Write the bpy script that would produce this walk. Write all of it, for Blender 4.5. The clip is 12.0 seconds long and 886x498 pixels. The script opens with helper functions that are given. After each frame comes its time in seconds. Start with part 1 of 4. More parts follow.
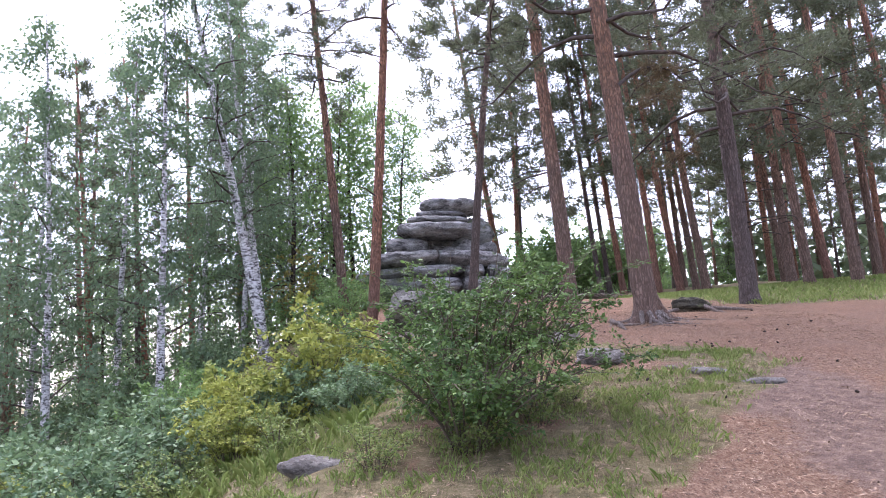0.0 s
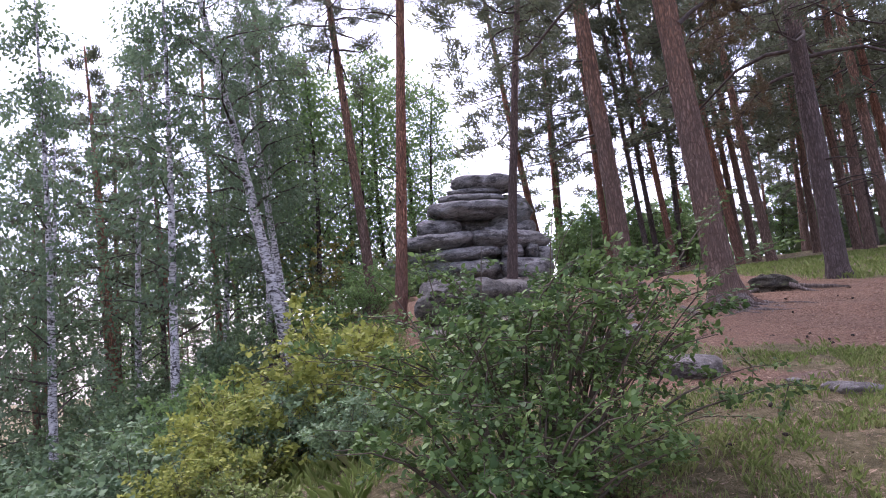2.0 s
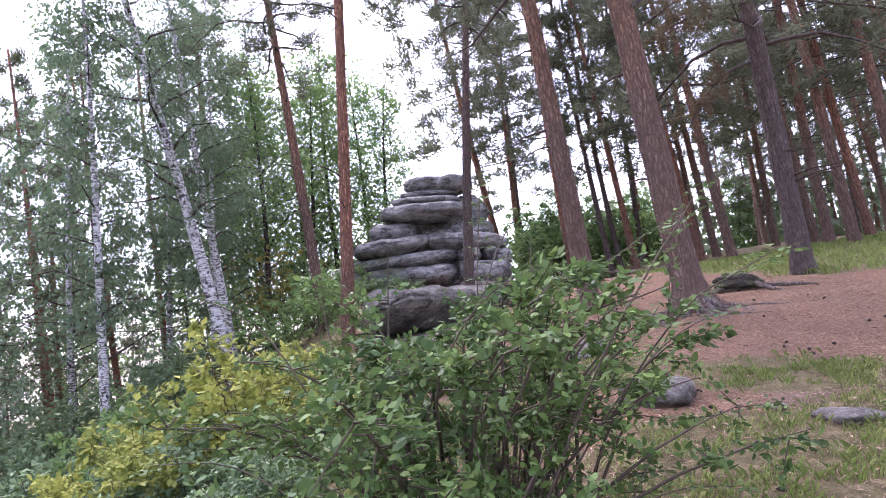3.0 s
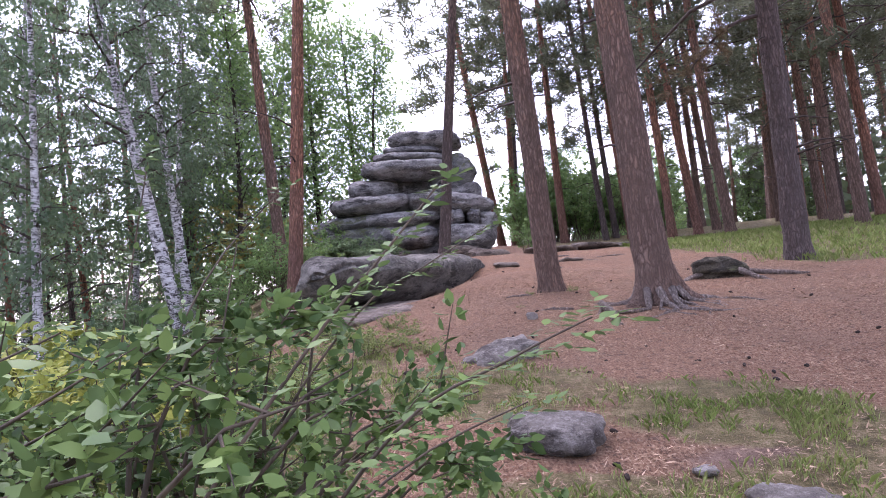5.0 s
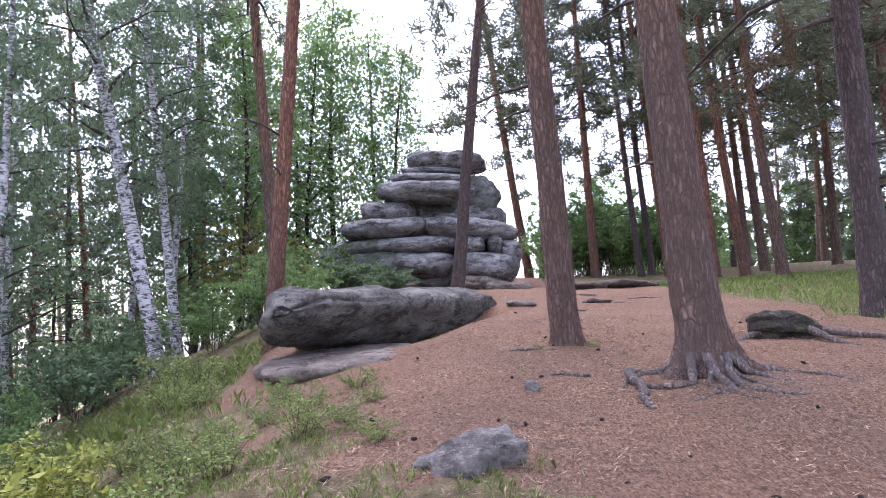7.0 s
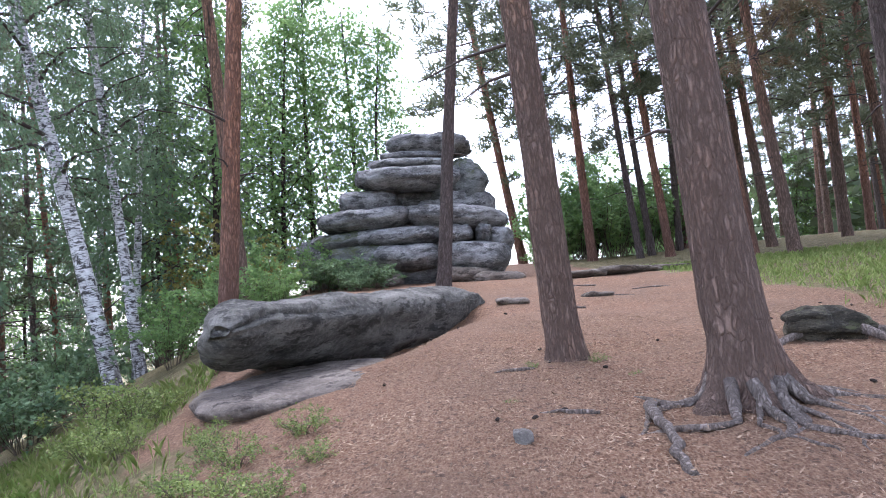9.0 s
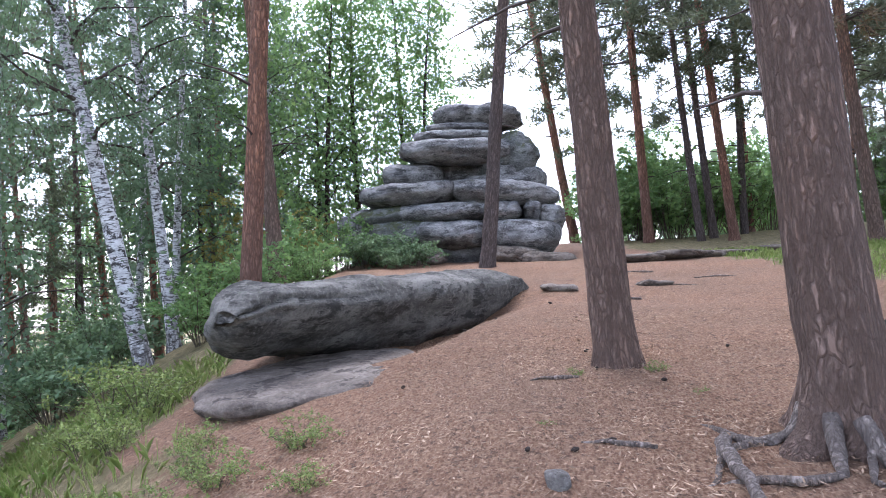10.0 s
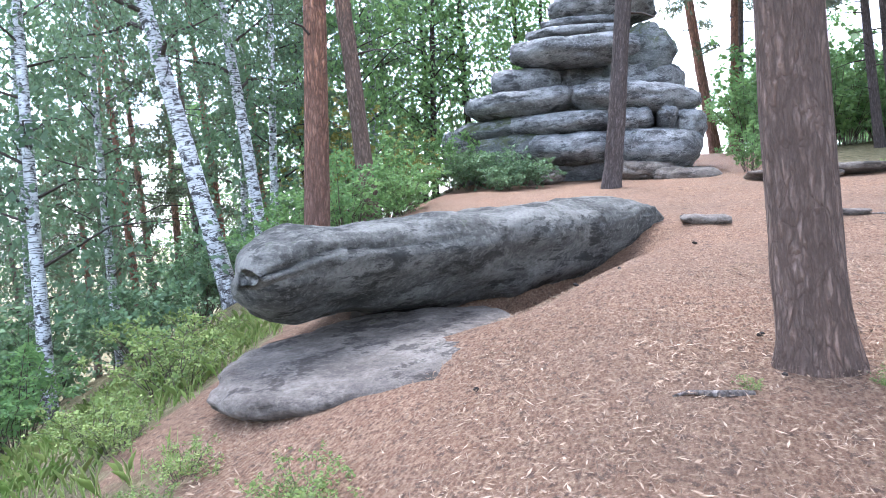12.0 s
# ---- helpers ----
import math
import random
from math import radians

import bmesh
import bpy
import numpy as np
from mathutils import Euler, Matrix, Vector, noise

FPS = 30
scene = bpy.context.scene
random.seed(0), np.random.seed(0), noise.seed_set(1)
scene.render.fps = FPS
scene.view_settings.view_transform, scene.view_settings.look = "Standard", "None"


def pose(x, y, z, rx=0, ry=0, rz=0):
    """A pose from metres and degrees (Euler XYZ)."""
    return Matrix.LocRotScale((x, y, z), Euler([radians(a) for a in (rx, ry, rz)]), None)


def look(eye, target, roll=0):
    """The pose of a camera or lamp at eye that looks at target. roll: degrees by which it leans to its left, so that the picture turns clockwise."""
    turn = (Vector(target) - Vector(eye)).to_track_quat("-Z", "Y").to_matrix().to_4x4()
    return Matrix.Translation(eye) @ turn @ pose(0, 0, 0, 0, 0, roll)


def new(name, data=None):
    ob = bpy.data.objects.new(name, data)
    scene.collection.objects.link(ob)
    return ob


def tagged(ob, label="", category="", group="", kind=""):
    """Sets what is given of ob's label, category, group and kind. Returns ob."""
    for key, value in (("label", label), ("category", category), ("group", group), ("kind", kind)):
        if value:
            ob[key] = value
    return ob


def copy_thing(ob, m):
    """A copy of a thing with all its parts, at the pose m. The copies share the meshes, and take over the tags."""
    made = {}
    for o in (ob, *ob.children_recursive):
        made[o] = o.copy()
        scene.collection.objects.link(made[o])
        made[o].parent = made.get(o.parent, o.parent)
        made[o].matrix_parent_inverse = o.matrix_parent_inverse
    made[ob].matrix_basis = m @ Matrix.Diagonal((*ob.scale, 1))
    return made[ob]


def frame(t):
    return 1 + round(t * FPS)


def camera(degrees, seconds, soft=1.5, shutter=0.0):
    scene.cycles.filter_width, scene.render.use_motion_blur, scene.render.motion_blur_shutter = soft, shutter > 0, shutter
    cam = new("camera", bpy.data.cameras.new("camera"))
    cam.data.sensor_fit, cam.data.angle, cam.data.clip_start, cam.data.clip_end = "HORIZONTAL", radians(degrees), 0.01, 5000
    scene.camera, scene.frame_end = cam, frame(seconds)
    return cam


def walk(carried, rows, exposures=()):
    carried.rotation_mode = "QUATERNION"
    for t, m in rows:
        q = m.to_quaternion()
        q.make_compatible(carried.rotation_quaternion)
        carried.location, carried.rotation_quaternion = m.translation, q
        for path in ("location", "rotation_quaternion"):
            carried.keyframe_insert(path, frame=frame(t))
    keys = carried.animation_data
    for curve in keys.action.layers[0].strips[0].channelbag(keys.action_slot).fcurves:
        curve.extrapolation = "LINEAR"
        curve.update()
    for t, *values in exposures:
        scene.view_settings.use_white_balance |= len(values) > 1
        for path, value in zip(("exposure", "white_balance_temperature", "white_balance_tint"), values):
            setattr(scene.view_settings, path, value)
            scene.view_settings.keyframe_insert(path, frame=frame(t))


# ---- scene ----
cam = camera(66.6, 12.0, soft=0.7)
PATH = [
    (0, (0.185, 0.23, 1.401), (0.174, 2.209, 1.685), -2.5),
    (0.5, (0.192, 0.7, 1.419), (0.177, 2.689, 1.627), -2.3),
    (1, (0.114, 1.266, 1.565), (0.187, 3.252, 1.796), -4.0),
    (1.5, (0.214, 1.831, 1.634), (0.126, 3.81, 1.91), -3.8),
    (2, (0.239, 2.32, 1.722), (0.116, 4.302, 1.956), -4.6),
    (2.5, (0.268, 2.812, 1.825), (0.279, 4.809, 1.942), -5.9),
    (3, (0.525, 3.356, 1.897), (0.511, 5.343, 2.127), -6.7),
    (3.2, (0.612, 3.557, 1.916), (0.664, 5.544, 2.138), -6.5),
    (4.8, (1.532, 4.57, 2.121), (1.499, 6.565, 2.261), -4.5),
    (5, (1.609, 4.789, 2.137), (1.553, 6.785, 2.241), -4.1),
    (5.5, (1.807, 5.35, 2.199), (1.811, 7.348, 2.288), -4.0),
    (6, (1.973, 5.862, 2.241), (1.879, 7.857, 2.349), -3.8),
    (6.5, (2.096, 6.395, 2.261), (1.938, 8.383, 2.413), -3.1),
    (6.7, (2.106, 6.591, 2.295), (1.95, 8.576, 2.48), -1.3),
    (8.3, (2.068, 7.818, 2.561), (2.012, 9.815, 2.66), -4.4),
    (8.5, (2.12, 7.993, 2.556), (2.112, 9.991, 2.631), -4.0),
    (9, (2.271, 8.438, 2.643), (2.133, 10.428, 2.782), -4.0),
    (9.5, (2.373, 8.896, 2.662), (2.064, 10.869, 2.754), -3.2),
    (10, (2.383, 9.43, 2.776), (2.088, 11.407, 2.848), -2.3),
    (10.5, (2.446, 9.942, 2.81), (2.034, 11.896, 2.922), -2.9),
    (11, (2.389, 10.462, 2.838), (1.825, 12.381, 2.82), -3.2),
    (11.5, (2.292, 10.983, 2.924), (1.716, 12.888, 2.725), -2.7),
    (12, (2.271, 11.502, 2.974), (1.613, 13.384, 2.808), -3.3),
]
walk(cam, [(t, look(eye, target, roll)) for t, eye, target, roll in PATH],
     [(0.0, 2.5, 5900, 26), (1.0, 2.2, 5950, 30), (2.0, 1.95, 5950, 34), (2.5, 2.05, 6050, 36), (3.0, 2.5, 5950, 34), (5.0, 2.35, 5950, 34), (6.5, 2.45, 5850, 31), (9.0, 2.6, 5700, 18), (11.0, 2.85, 5550, 15), (12.0, 3.35, 5400, 11)])

# ---- world, sun, exposure ----
world = bpy.data.worlds.new("sky_world")
scene.world = world
world.use_nodes = True
wn = world.node_tree
sky = wn.nodes.new("ShaderNodeTexSky")
sky.sky_type = "NISHITA"
sky.sun_disc = False
sky.sun_elevation, sky.sun_rotation = radians(62), radians(337)
sky.air_density, sky.dust_density, sky.ozone_density = 1.0, 1.5, 2.0
pale = wn.nodes.new("ShaderNodeHueSaturation")
pale.inputs["Saturation"].default_value = 0.5
wn.links.new(sky.outputs[0], pale.inputs["Color"])
wn.links.new(pale.outputs[0], wn.nodes["Background"].inputs[0])
wn.nodes["Background"].inputs[1].default_value = 0.15
sun_data = bpy.data.lights.new("sun", "SUN")
sun_data.energy, sun_data.angle, sun_data.color = 0.8, radians(35), (1.0, 0.97, 0.93)
sun = new("sun", sun_data)
sun.matrix_world = look((-6.2, 14.7, 30), (0, 0, 0))


# ---- materials ----
def shader(name, rough=0.85):
    m = bpy.data.materials.new(name)
    m.use_nodes = True
    b = m.node_tree.nodes["Principled BSDF"]
    b.inputs["Roughness"].default_value = rough
    b.inputs["Specular IOR Level"].default_value = 0.25
    return m, m.node_tree, b


def node(tree, kind, **values):
    n = tree.nodes.new(kind)
    for k, v in values.items():
        n.inputs[k.replace("_", " ")].default_value = v
    return n


def ramp(tree, source, stops):
    r = tree.nodes.new("ShaderNodeValToRGB")
    e = r.color_ramp.elements
    while len(e) < len(stops):
        e.new(0.5)
    for s, (p, c) in zip(e, stops):
        s.position, s.color = p, (*c, 1) if len(c) == 3 else c
    tree.links.new(source, r.inputs[0])
    return r.outputs[0]


def mix(tree, fac, a, b, blend="MIX"):
    n = tree.nodes.new("ShaderNodeMix")
    n.data_type, n.blend_type = "RGBA", blend
    for sock, v in ((n.inputs[0], fac), (n.inputs[6], a), (n.inputs[7], b)):
        if isinstance(v, (float, int)):
            sock.default_value = v
        elif isinstance(v, tuple):
            sock.default_value = (*v, 1)
        else:
            tree.links.new(v, sock)
    return n.outputs[2]


def coords(tree, scale=(1, 1, 1), world_space=False):
    mp = tree.nodes.new("ShaderNodeMapping")
    mp.inputs["Scale"].default_value = scale
    if world_space:
        g = tree.nodes.new("ShaderNodeNewGeometry")
        tree.links.new(g.outputs["Position"], mp.inputs["Vector"])
    else:
        tc = tree.nodes.new("ShaderNodeTexCoord")
        tree.links.new(tc.outputs["Object"], mp.inputs["Vector"])
    return mp.outputs[0]


def noise_tex(tree, vec, scale, detail=6.0, rough=0.6):
    n = node(tree, "ShaderNodeTexNoise", Scale=scale, Detail=detail, Roughness=rough)
    tree.links.new(vec, n.inputs["Vector"])
    return n.outputs["Fac"]


def voro(tree, vec, scale, feature="F1", out="Distance"):
    n = node(tree, "ShaderNodeTexVoronoi", Scale=scale)
    n.feature = feature
    tree.links.new(vec, n.inputs["Vector"])
    return n.outputs[out]


def bump(tree, bsdf, height, strength=0.6, distance=0.02):
    n = node(tree, "ShaderNodeBump", Strength=strength, Distance=distance)
    tree.links.new(height, n.inputs["Height"])
    tree.links.new(n.outputs[0], bsdf.inputs["Normal"])


def bark_pine(name, low, high, z0, z1):
    """Scots pine: grey-brown plates below, thin orange bark above."""
    m, t, b = shader(name, 0.9)
    wob = node(t, "ShaderNodeTexNoise", Scale=9.0, Detail=4.0)
    t.links.new(coords(t, (1, 1, 0.5)), wob.inputs["Vector"])
    v = mix(t, 0.10, coords(t, (1, 1, 0.24)), wob.outputs["Color"], "ADD")
    plate = voro(t, v, 21, "F1", "Color")
    edge = ramp(t, voro(t, v, 21, "DISTANCE_TO_EDGE"), [(0.0, (0.25, 0.25, 0.25)), (0.22, (1, 1, 1))])
    fissure = ramp(t, noise_tex(t, coords(t, (1, 1, 0.16)), 26, 7, 0.7), [(0.41, (0, 0, 0)), (0.55, (1, 1, 1))])
    crack = mix(t, 0.75, edge, fissure, "MULTIPLY")
    grain = noise_tex(t, coords(t, (1, 1, 0.3)), 40, 8, 0.75)
    patch = noise_tex(t, coords(t, (1, 1, 0.5)), 2.5, 4)
    sep = t.nodes.new("ShaderNodeSeparateXYZ")
    t.links.new(coords(t), sep.inputs[0])
    h = node(t, "ShaderNodeMapRange", From_Min=z0, From_Max=z1)
    t.links.new(sep.outputs[2], h.inputs[0])
    add = node(t, "ShaderNodeMath")
    add.operation = "MULTIPLY_ADD"
    t.links.new(patch, add.inputs[0])
    add.inputs[1].default_value = 0.9
    t.links.new(h.outputs[0], add.inputs[2])
    tone = ramp(t, add.outputs[0], [(0.45, low), (1.1, high)])
    lit = mix(t, ramp(t, grain, [(0.42, (0, 0, 0)), (0.8, (0.75, 0.75, 0.75))]), tone, tuple(min(0.8, c * 1.3 + 0.09) for c in low))
    hue = t.nodes.new("ShaderNodeSeparateColor")
    t.links.new(plate, hue.inputs[0])
    lit = mix(t, ramp(t, hue.outputs[0], [(0.2, (0, 0, 0)), (1.0, (0.32, 0.32, 0.32))]), lit, tuple(c * 0.55 for c in low))
    c = mix(t, crack, tuple(c * 0.42 for c in low), lit)
    t.links.new(c, b.inputs["Base Color"])
    hm = mix(t, 0.35, crack, grain)
    bump(t, b, hm, 1.0, 0.06)
    return m


def bark_birch():
    m, t, b = shader("birch_bark", 0.6)
    marks = ramp(t, noise_tex(t, coords(t, (5.0, 5.0, 34)), 1.3, 5), [(0.52, (0, 0, 0)), (0.58, (1, 1, 1))])
    scars = ramp(t, noise_tex(t, coords(t, (7.0, 7.0, 9.0)), 1.0, 6, 0.75), [(0.53, (0, 0, 0)), (0.57, (1, 1, 1))])
    white = ramp(t, noise_tex(t, coords(t, (1, 1, 2)), 5, 5), [(0.3, (0.40, 0.38, 0.37)), (0.7, (0.68, 0.66, 0.65))])
    c = mix(t, marks, white, (0.09, 0.08, 0.075))
    c = mix(t, scars, c, (0.045, 0.04, 0.038))
    sep = t.nodes.new("ShaderNodeSeparateXYZ")
    t.links.new(coords(t), sep.inputs[0])
    low = node(t, "ShaderNodeMapRange", From_Min=1.6, From_Max=0.1)
    t.links.new(sep.outputs[2], low.inputs[0])
    rough = ramp(t, noise_tex(t, coords(t, (3, 3, 1.0)), 3.5, 6), [(0.42, (0, 0, 0)), (0.6, (1, 1, 1))])
    c = mix(t, mix(t, 1.0, rough, low.outputs[0], "MULTIPLY"), c, (0.07, 0.06, 0.055))
    t.links.new(c, b.inputs["Base Color"])
    bump(t, b, rough, 0.4, 0.015)
    return m


def plain_bark(name, a, c):
    m, t, b = shader(name, 0.9)
    t.links.new(ramp(t, noise_tex(t, coords(t), 9, 6), [(0.3, a), (0.7, c)]), b.inputs["Base Color"])
    bump(t, b, noise_tex(t, coords(t, (1, 1, 0.3)), 40, 4), 0.6, 0.01)
    return m


def leaf_mat(name, shades, gloss=0.5, through_light=0.3, sheen=0.12):
    m, t, b = shader(name, gloss)
    b.inputs["Specular IOR Level"].default_value = sheen
    g = t.nodes.new("ShaderNodeNewGeometry")
    big = noise_tex(t, coords(t, world_space=True), 1.1, 3)
    n = len(shades)
    c = ramp(t, g.outputs["Random Per Island"], [(i / (n - 1), s) for i, s in enumerate(shades)])
    c = mix(t, 0.45, c, ramp(t, big, [(0.3, shades[0]), (0.7, shades[-1])]))
    t.links.new(c, b.inputs["Base Color"])
    tr = t.nodes.new("ShaderNodeBsdfTranslucent")
    t.links.new(mix(t, 0.5, c, (0.14, 0.2, 0.085)), tr.inputs["Color"])
    ms = t.nodes.new("ShaderNodeMixShader")
    ms.inputs[0].default_value = through_light
    t.links.new(b.outputs[0], ms.inputs[1])
    t.links.new(tr.outputs[0], ms.inputs[2])
    t.links.new(ms.outputs[0], t.nodes["Material Output"].inputs[0])
    return m


def stone(name, dark, mid, light, moss=0.0, lichen=0.5):
    m, t, b = shader(name, 0.9)
    v = coords(t, world_space=True)
    big = noise_tex(t, coords(t, (1, 1, 2.2), True), 1.6, 10, 0.7)
    fine = noise_tex(t, v, 30, 10, 0.8)
    c = ramp(t, big, [(0.36, dark), (0.5, mid), (0.6, light)])
    c = mix(t, ramp(t, fine, [(0.38, (0.5, 0.5, 0.5)), (0.55, (0, 0, 0))]), c, tuple(k * 0.6 for k in dark))
    spots = ramp(t, noise_tex(t, v, 17, 9, 0.8), [(0.52, (0, 0, 0)), (0.6, (1, 1, 1))])
    c = mix(t, mix(t, 1.0, spots, (lichen,) * 3, "MULTIPLY"), c, tuple(min(0.6, k * 1.15) for k in light))
    black = ramp(t, noise_tex(t, coords(t, (1.0, 1.0, 2.8), True), 1.9, 12, 0.78), [(0.52, (0, 0, 0)), (0.57, (1, 1, 1))])
    c = mix(t, mix(t, 1.0, black, (0.8, 0.8, 0.8), "MULTIPLY"), c, tuple(k * 0.5 for k in dark))
    if moss:
        g = t.nodes.new("ShaderNodeNewGeometry")
        sep = t.nodes.new("ShaderNodeSeparateXYZ")
        t.links.new(g.outputs["Normal"], sep.inputs[0])
        up = ramp(t, sep.outputs[2], [(0.1, (0, 0, 0)), (0.6, (1, 1, 1))])
        where = ramp(t, noise_tex(t, v, 3.4, 8, 0.8), [(0.62 - 0.2 * moss, (0, 0, 0)), (0.7 - 0.2 * moss, (0.85, 0.85, 0.85))])
        c = mix(t, mix(t, 1.0, up, where, "MULTIPLY"), c, (0.075, 0.085, 0.03))
    t.links.new(c, b.inputs["Base Color"])
    hgt = mix(t, 0.35, noise_tex(t, coords(t, (1, 1, 3.5), True), 3.5, 12, 0.8), fine)
    bump(t, b, hgt, 1.0, 0.09)
    return m


def ground_mat():
    m, t, b = shader("forest_floor", 0.95)
    v = coords(t, world_space=True)
    at = t.nodes.new("ShaderNodeAttribute")
    at.attribute_name = "cover"
    sep = t.nodes.new("ShaderNodeSeparateColor")
    t.links.new(at.outputs["Color"], sep.inputs[0])
    fine = noise_tex(t, v, 55, 8, 0.75)
    mid = noise_tex(t, v, 7, 7, 0.65)
    big = noise_tex(t, v, 0.7, 5)
    needles = ramp(t, voro(t, coords(t, (1, 0.4, 1), True), 55), [(0.0, (0.035, 0.021, 0.016)), (0.35, (0.18, 0.093, 0.054)), (0.8, (0.46, 0.295, 0.18))])
    litter = mix(t, 0.5, needles, ramp(t, fine, [(0.36, (0.03, 0.018, 0.014)), (0.5, (0.165, 0.082, 0.046)), (0.64, (0.41, 0.25, 0.155))]))
    litter = mix(t, ramp(t, mid, [(0.35, (0, 0, 0)), (0.75, (0.55, 0.55, 0.55))]), litter, (0.215, 0.105, 0.055), "MIX")
    litter = mix(t, ramp(t, big, [(0.35, (0, 0, 0)), (0.7, (0.5, 0.5, 0.5))]), litter, (0.165, 0.105, 0.068))
    clump = noise_tex(t, coords(t, (1, 0.7, 1), True), 17, 6, 0.7)
    litter = mix(t, ramp(t, clump, [(0.55, (0, 0, 0)), (0.62, (0.6, 0.6, 0.6))]), litter, (0.055, 0.034, 0.025))
    litter = mix(t, ramp(t, noise_tex(t, v, 24, 6, 0.7), [(0.58, (0, 0, 0)), (0.64, (0.8, 0.8, 0.8))]), litter, (0.42, 0.28, 0.18))
    dirt = ramp(t, mix(t, 0.5, fine, mid), [(0.32, (0.065, 0.043, 0.032)), (0.5, (0.185, 0.118, 0.084)), (0.68, (0.34, 0.235, 0.175))])
    turf = ramp(t, mix(t, 0.55, fine, mid), [(0.34, (0.045, 0.04, 0.018)), (0.5, (0.145, 0.118, 0.05)), (0.66, (0.36, 0.27, 0.16))])
    edge = mix(t, 0.5, mid, fine)

    def mask(channel):
        a = node(t, "ShaderNodeMath")
        a.operation = "ADD"
        t.links.new(sep.outputs[channel], a.inputs[0])
        t.links.new(edge, a.inputs[1])
        return ramp(t, a.outputs[0], [(0.88, (0, 0, 0)), (1.12, (1, 1, 1))])
    c = mix(t, mask(1), litter, dirt)
    c = mix(t, mask(0), c, turf)
    t.links.new(c, b.inputs["Base Color"])
    bump(t, b, mix(t, 0.5, fine, clump), 1.0, 0.08)
    return m


M_GROUND = ground_mat()
M_PINE = bark_pine("pine_bark", (0.21, 0.135, 0.10), (0.40, 0.20, 0.115), 3.0, 7.5)
M_PINE_RED = bark_pine("red_pine_bark", (0.25, 0.13, 0.09), (0.42, 0.19, 0.105), 1.0, 5.0)
M_PINE_DARK = bark_pine("dark_pine_bark", (0.15, 0.112, 0.098), (0.26, 0.165, 0.12), 4.0, 9.0)
M_BIRCH = bark_birch()
M_TWIG = plain_bark("twig_bark", (0.03, 0.023, 0.019), (0.095, 0.072, 0.06))
M_STEM = plain_bark("shrub_stem", (0.05, 0.04, 0.03), (0.13, 0.10, 0.07))
M_ROOT = bark_pine("weathered_root", (0.27, 0.21, 0.175), (0.36, 0.31, 0.27), -0.5, 2.5)
# very dark brown: the cones' own colour, and shade painted into the hollow's rock
M_CONE_AND_SHADE = plain_bark("cone_and_hollow_shade", (0.012, 0.009, 0.007), (0.05, 0.034, 0.026))
M_ROCK = stone("weathered_granite", (0.06, 0.054, 0.046), (0.135, 0.124, 0.106), (0.25, 0.23, 0.198), 0.1, 0.5)
M_TOR = stone("pale_weathered_granite", (0.10, 0.095, 0.092), (0.22, 0.21, 0.2), (0.38, 0.365, 0.35), 0.12, 0.55)
M_ROCK_MOSS = stone("mossy_granite", (0.08, 0.082, 0.075), (0.16, 0.16, 0.148), (0.28, 0.275, 0.26), 0.8, 0.4)
M_ROCK_LOW = stone("trodden_granite", (0.105, 0.083, 0.066), (0.2, 0.16, 0.13), (0.32, 0.265, 0.215), 0.05, 0.35)
M_EARTH = stone("mossy_earth", (0.03, 0.026, 0.018), (0.075, 0.062, 0.042), (0.16, 0.14, 0.10), 0.5, 0.3)
M_STONE = stone("pale_stone", (0.10, 0.085, 0.072), (0.215, 0.19, 0.165), (0.36, 0.33, 0.295), 0.15, 0.5)
M_NEEDLE = leaf_mat("pine_needles", [(0.065, 0.075, 0.05), (0.11, 0.118, 0.075), (0.19, 0.18, 0.115)], 0.6, 0.3)
M_BIRCHLEAF = leaf_mat("birch_leaves", [(0.07, 0.115, 0.07), (0.12, 0.175, 0.105), (0.2, 0.26, 0.155)], 0.5, 0.5)
M_LIGHTLEAF = leaf_mat("light_green_leaves", [(0.11, 0.2, 0.075), (0.18, 0.29, 0.105), (0.29, 0.42, 0.13)], 0.5, 0.55)
M_SHRUB = leaf_mat("shrub_leaves", [(0.07, 0.12, 0.068), (0.14, 0.21, 0.105), (0.26, 0.35, 0.17)], 0.45, 0.3)
M_YELLOW = leaf_mat("yellowing_leaves", [(0.1, 0.135, 0.03), (0.27, 0.3, 0.055), (0.5, 0.48, 0.1)], 0.5, 0.35)
M_ROSE = leaf_mat("rose_leaves", [(0.018, 0.046, 0.013), (0.046, 0.10, 0.028), (0.19, 0.28, 0.07)], 0.5, 0.28, 0.16)
M_HERB = leaf_mat("herb_leaves", [(0.08, 0.125, 0.036), (0.16, 0.215, 0.055), (0.31, 0.34, 0.1)], 0.5, 0.3)
M_GRASS = leaf_mat("grass_blades", [(0.17, 0.27, 0.05), (0.29, 0.40, 0.08), (0.52, 0.50, 0.22)], 0.6, 0.5)
M_DRY = leaf_mat("dry_litter", [(0.05, 0.03, 0.022), (0.26, 0.15, 0.09), (0.52, 0.37, 0.25)], 0.8, 0.05)
M_BROWN = leaf_mat("brown_needles", [(0.07, 0.042, 0.028), (0.14, 0.085, 0.05), (0.2, 0.15, 0.08)], 0.7, 0.15)
M_FARLEAF = leaf_mat("distant_leaves", [(0.09, 0.12, 0.075), (0.14, 0.175, 0.10), (0.2, 0.24, 0.13)], 0.6, 0.3)
M_LARCH = leaf_mat("yellow_needles", [(0.16, 0.14, 0.035), (0.26, 0.22, 0.05), (0.36, 0.30, 0.08)], 0.6, 0.3)


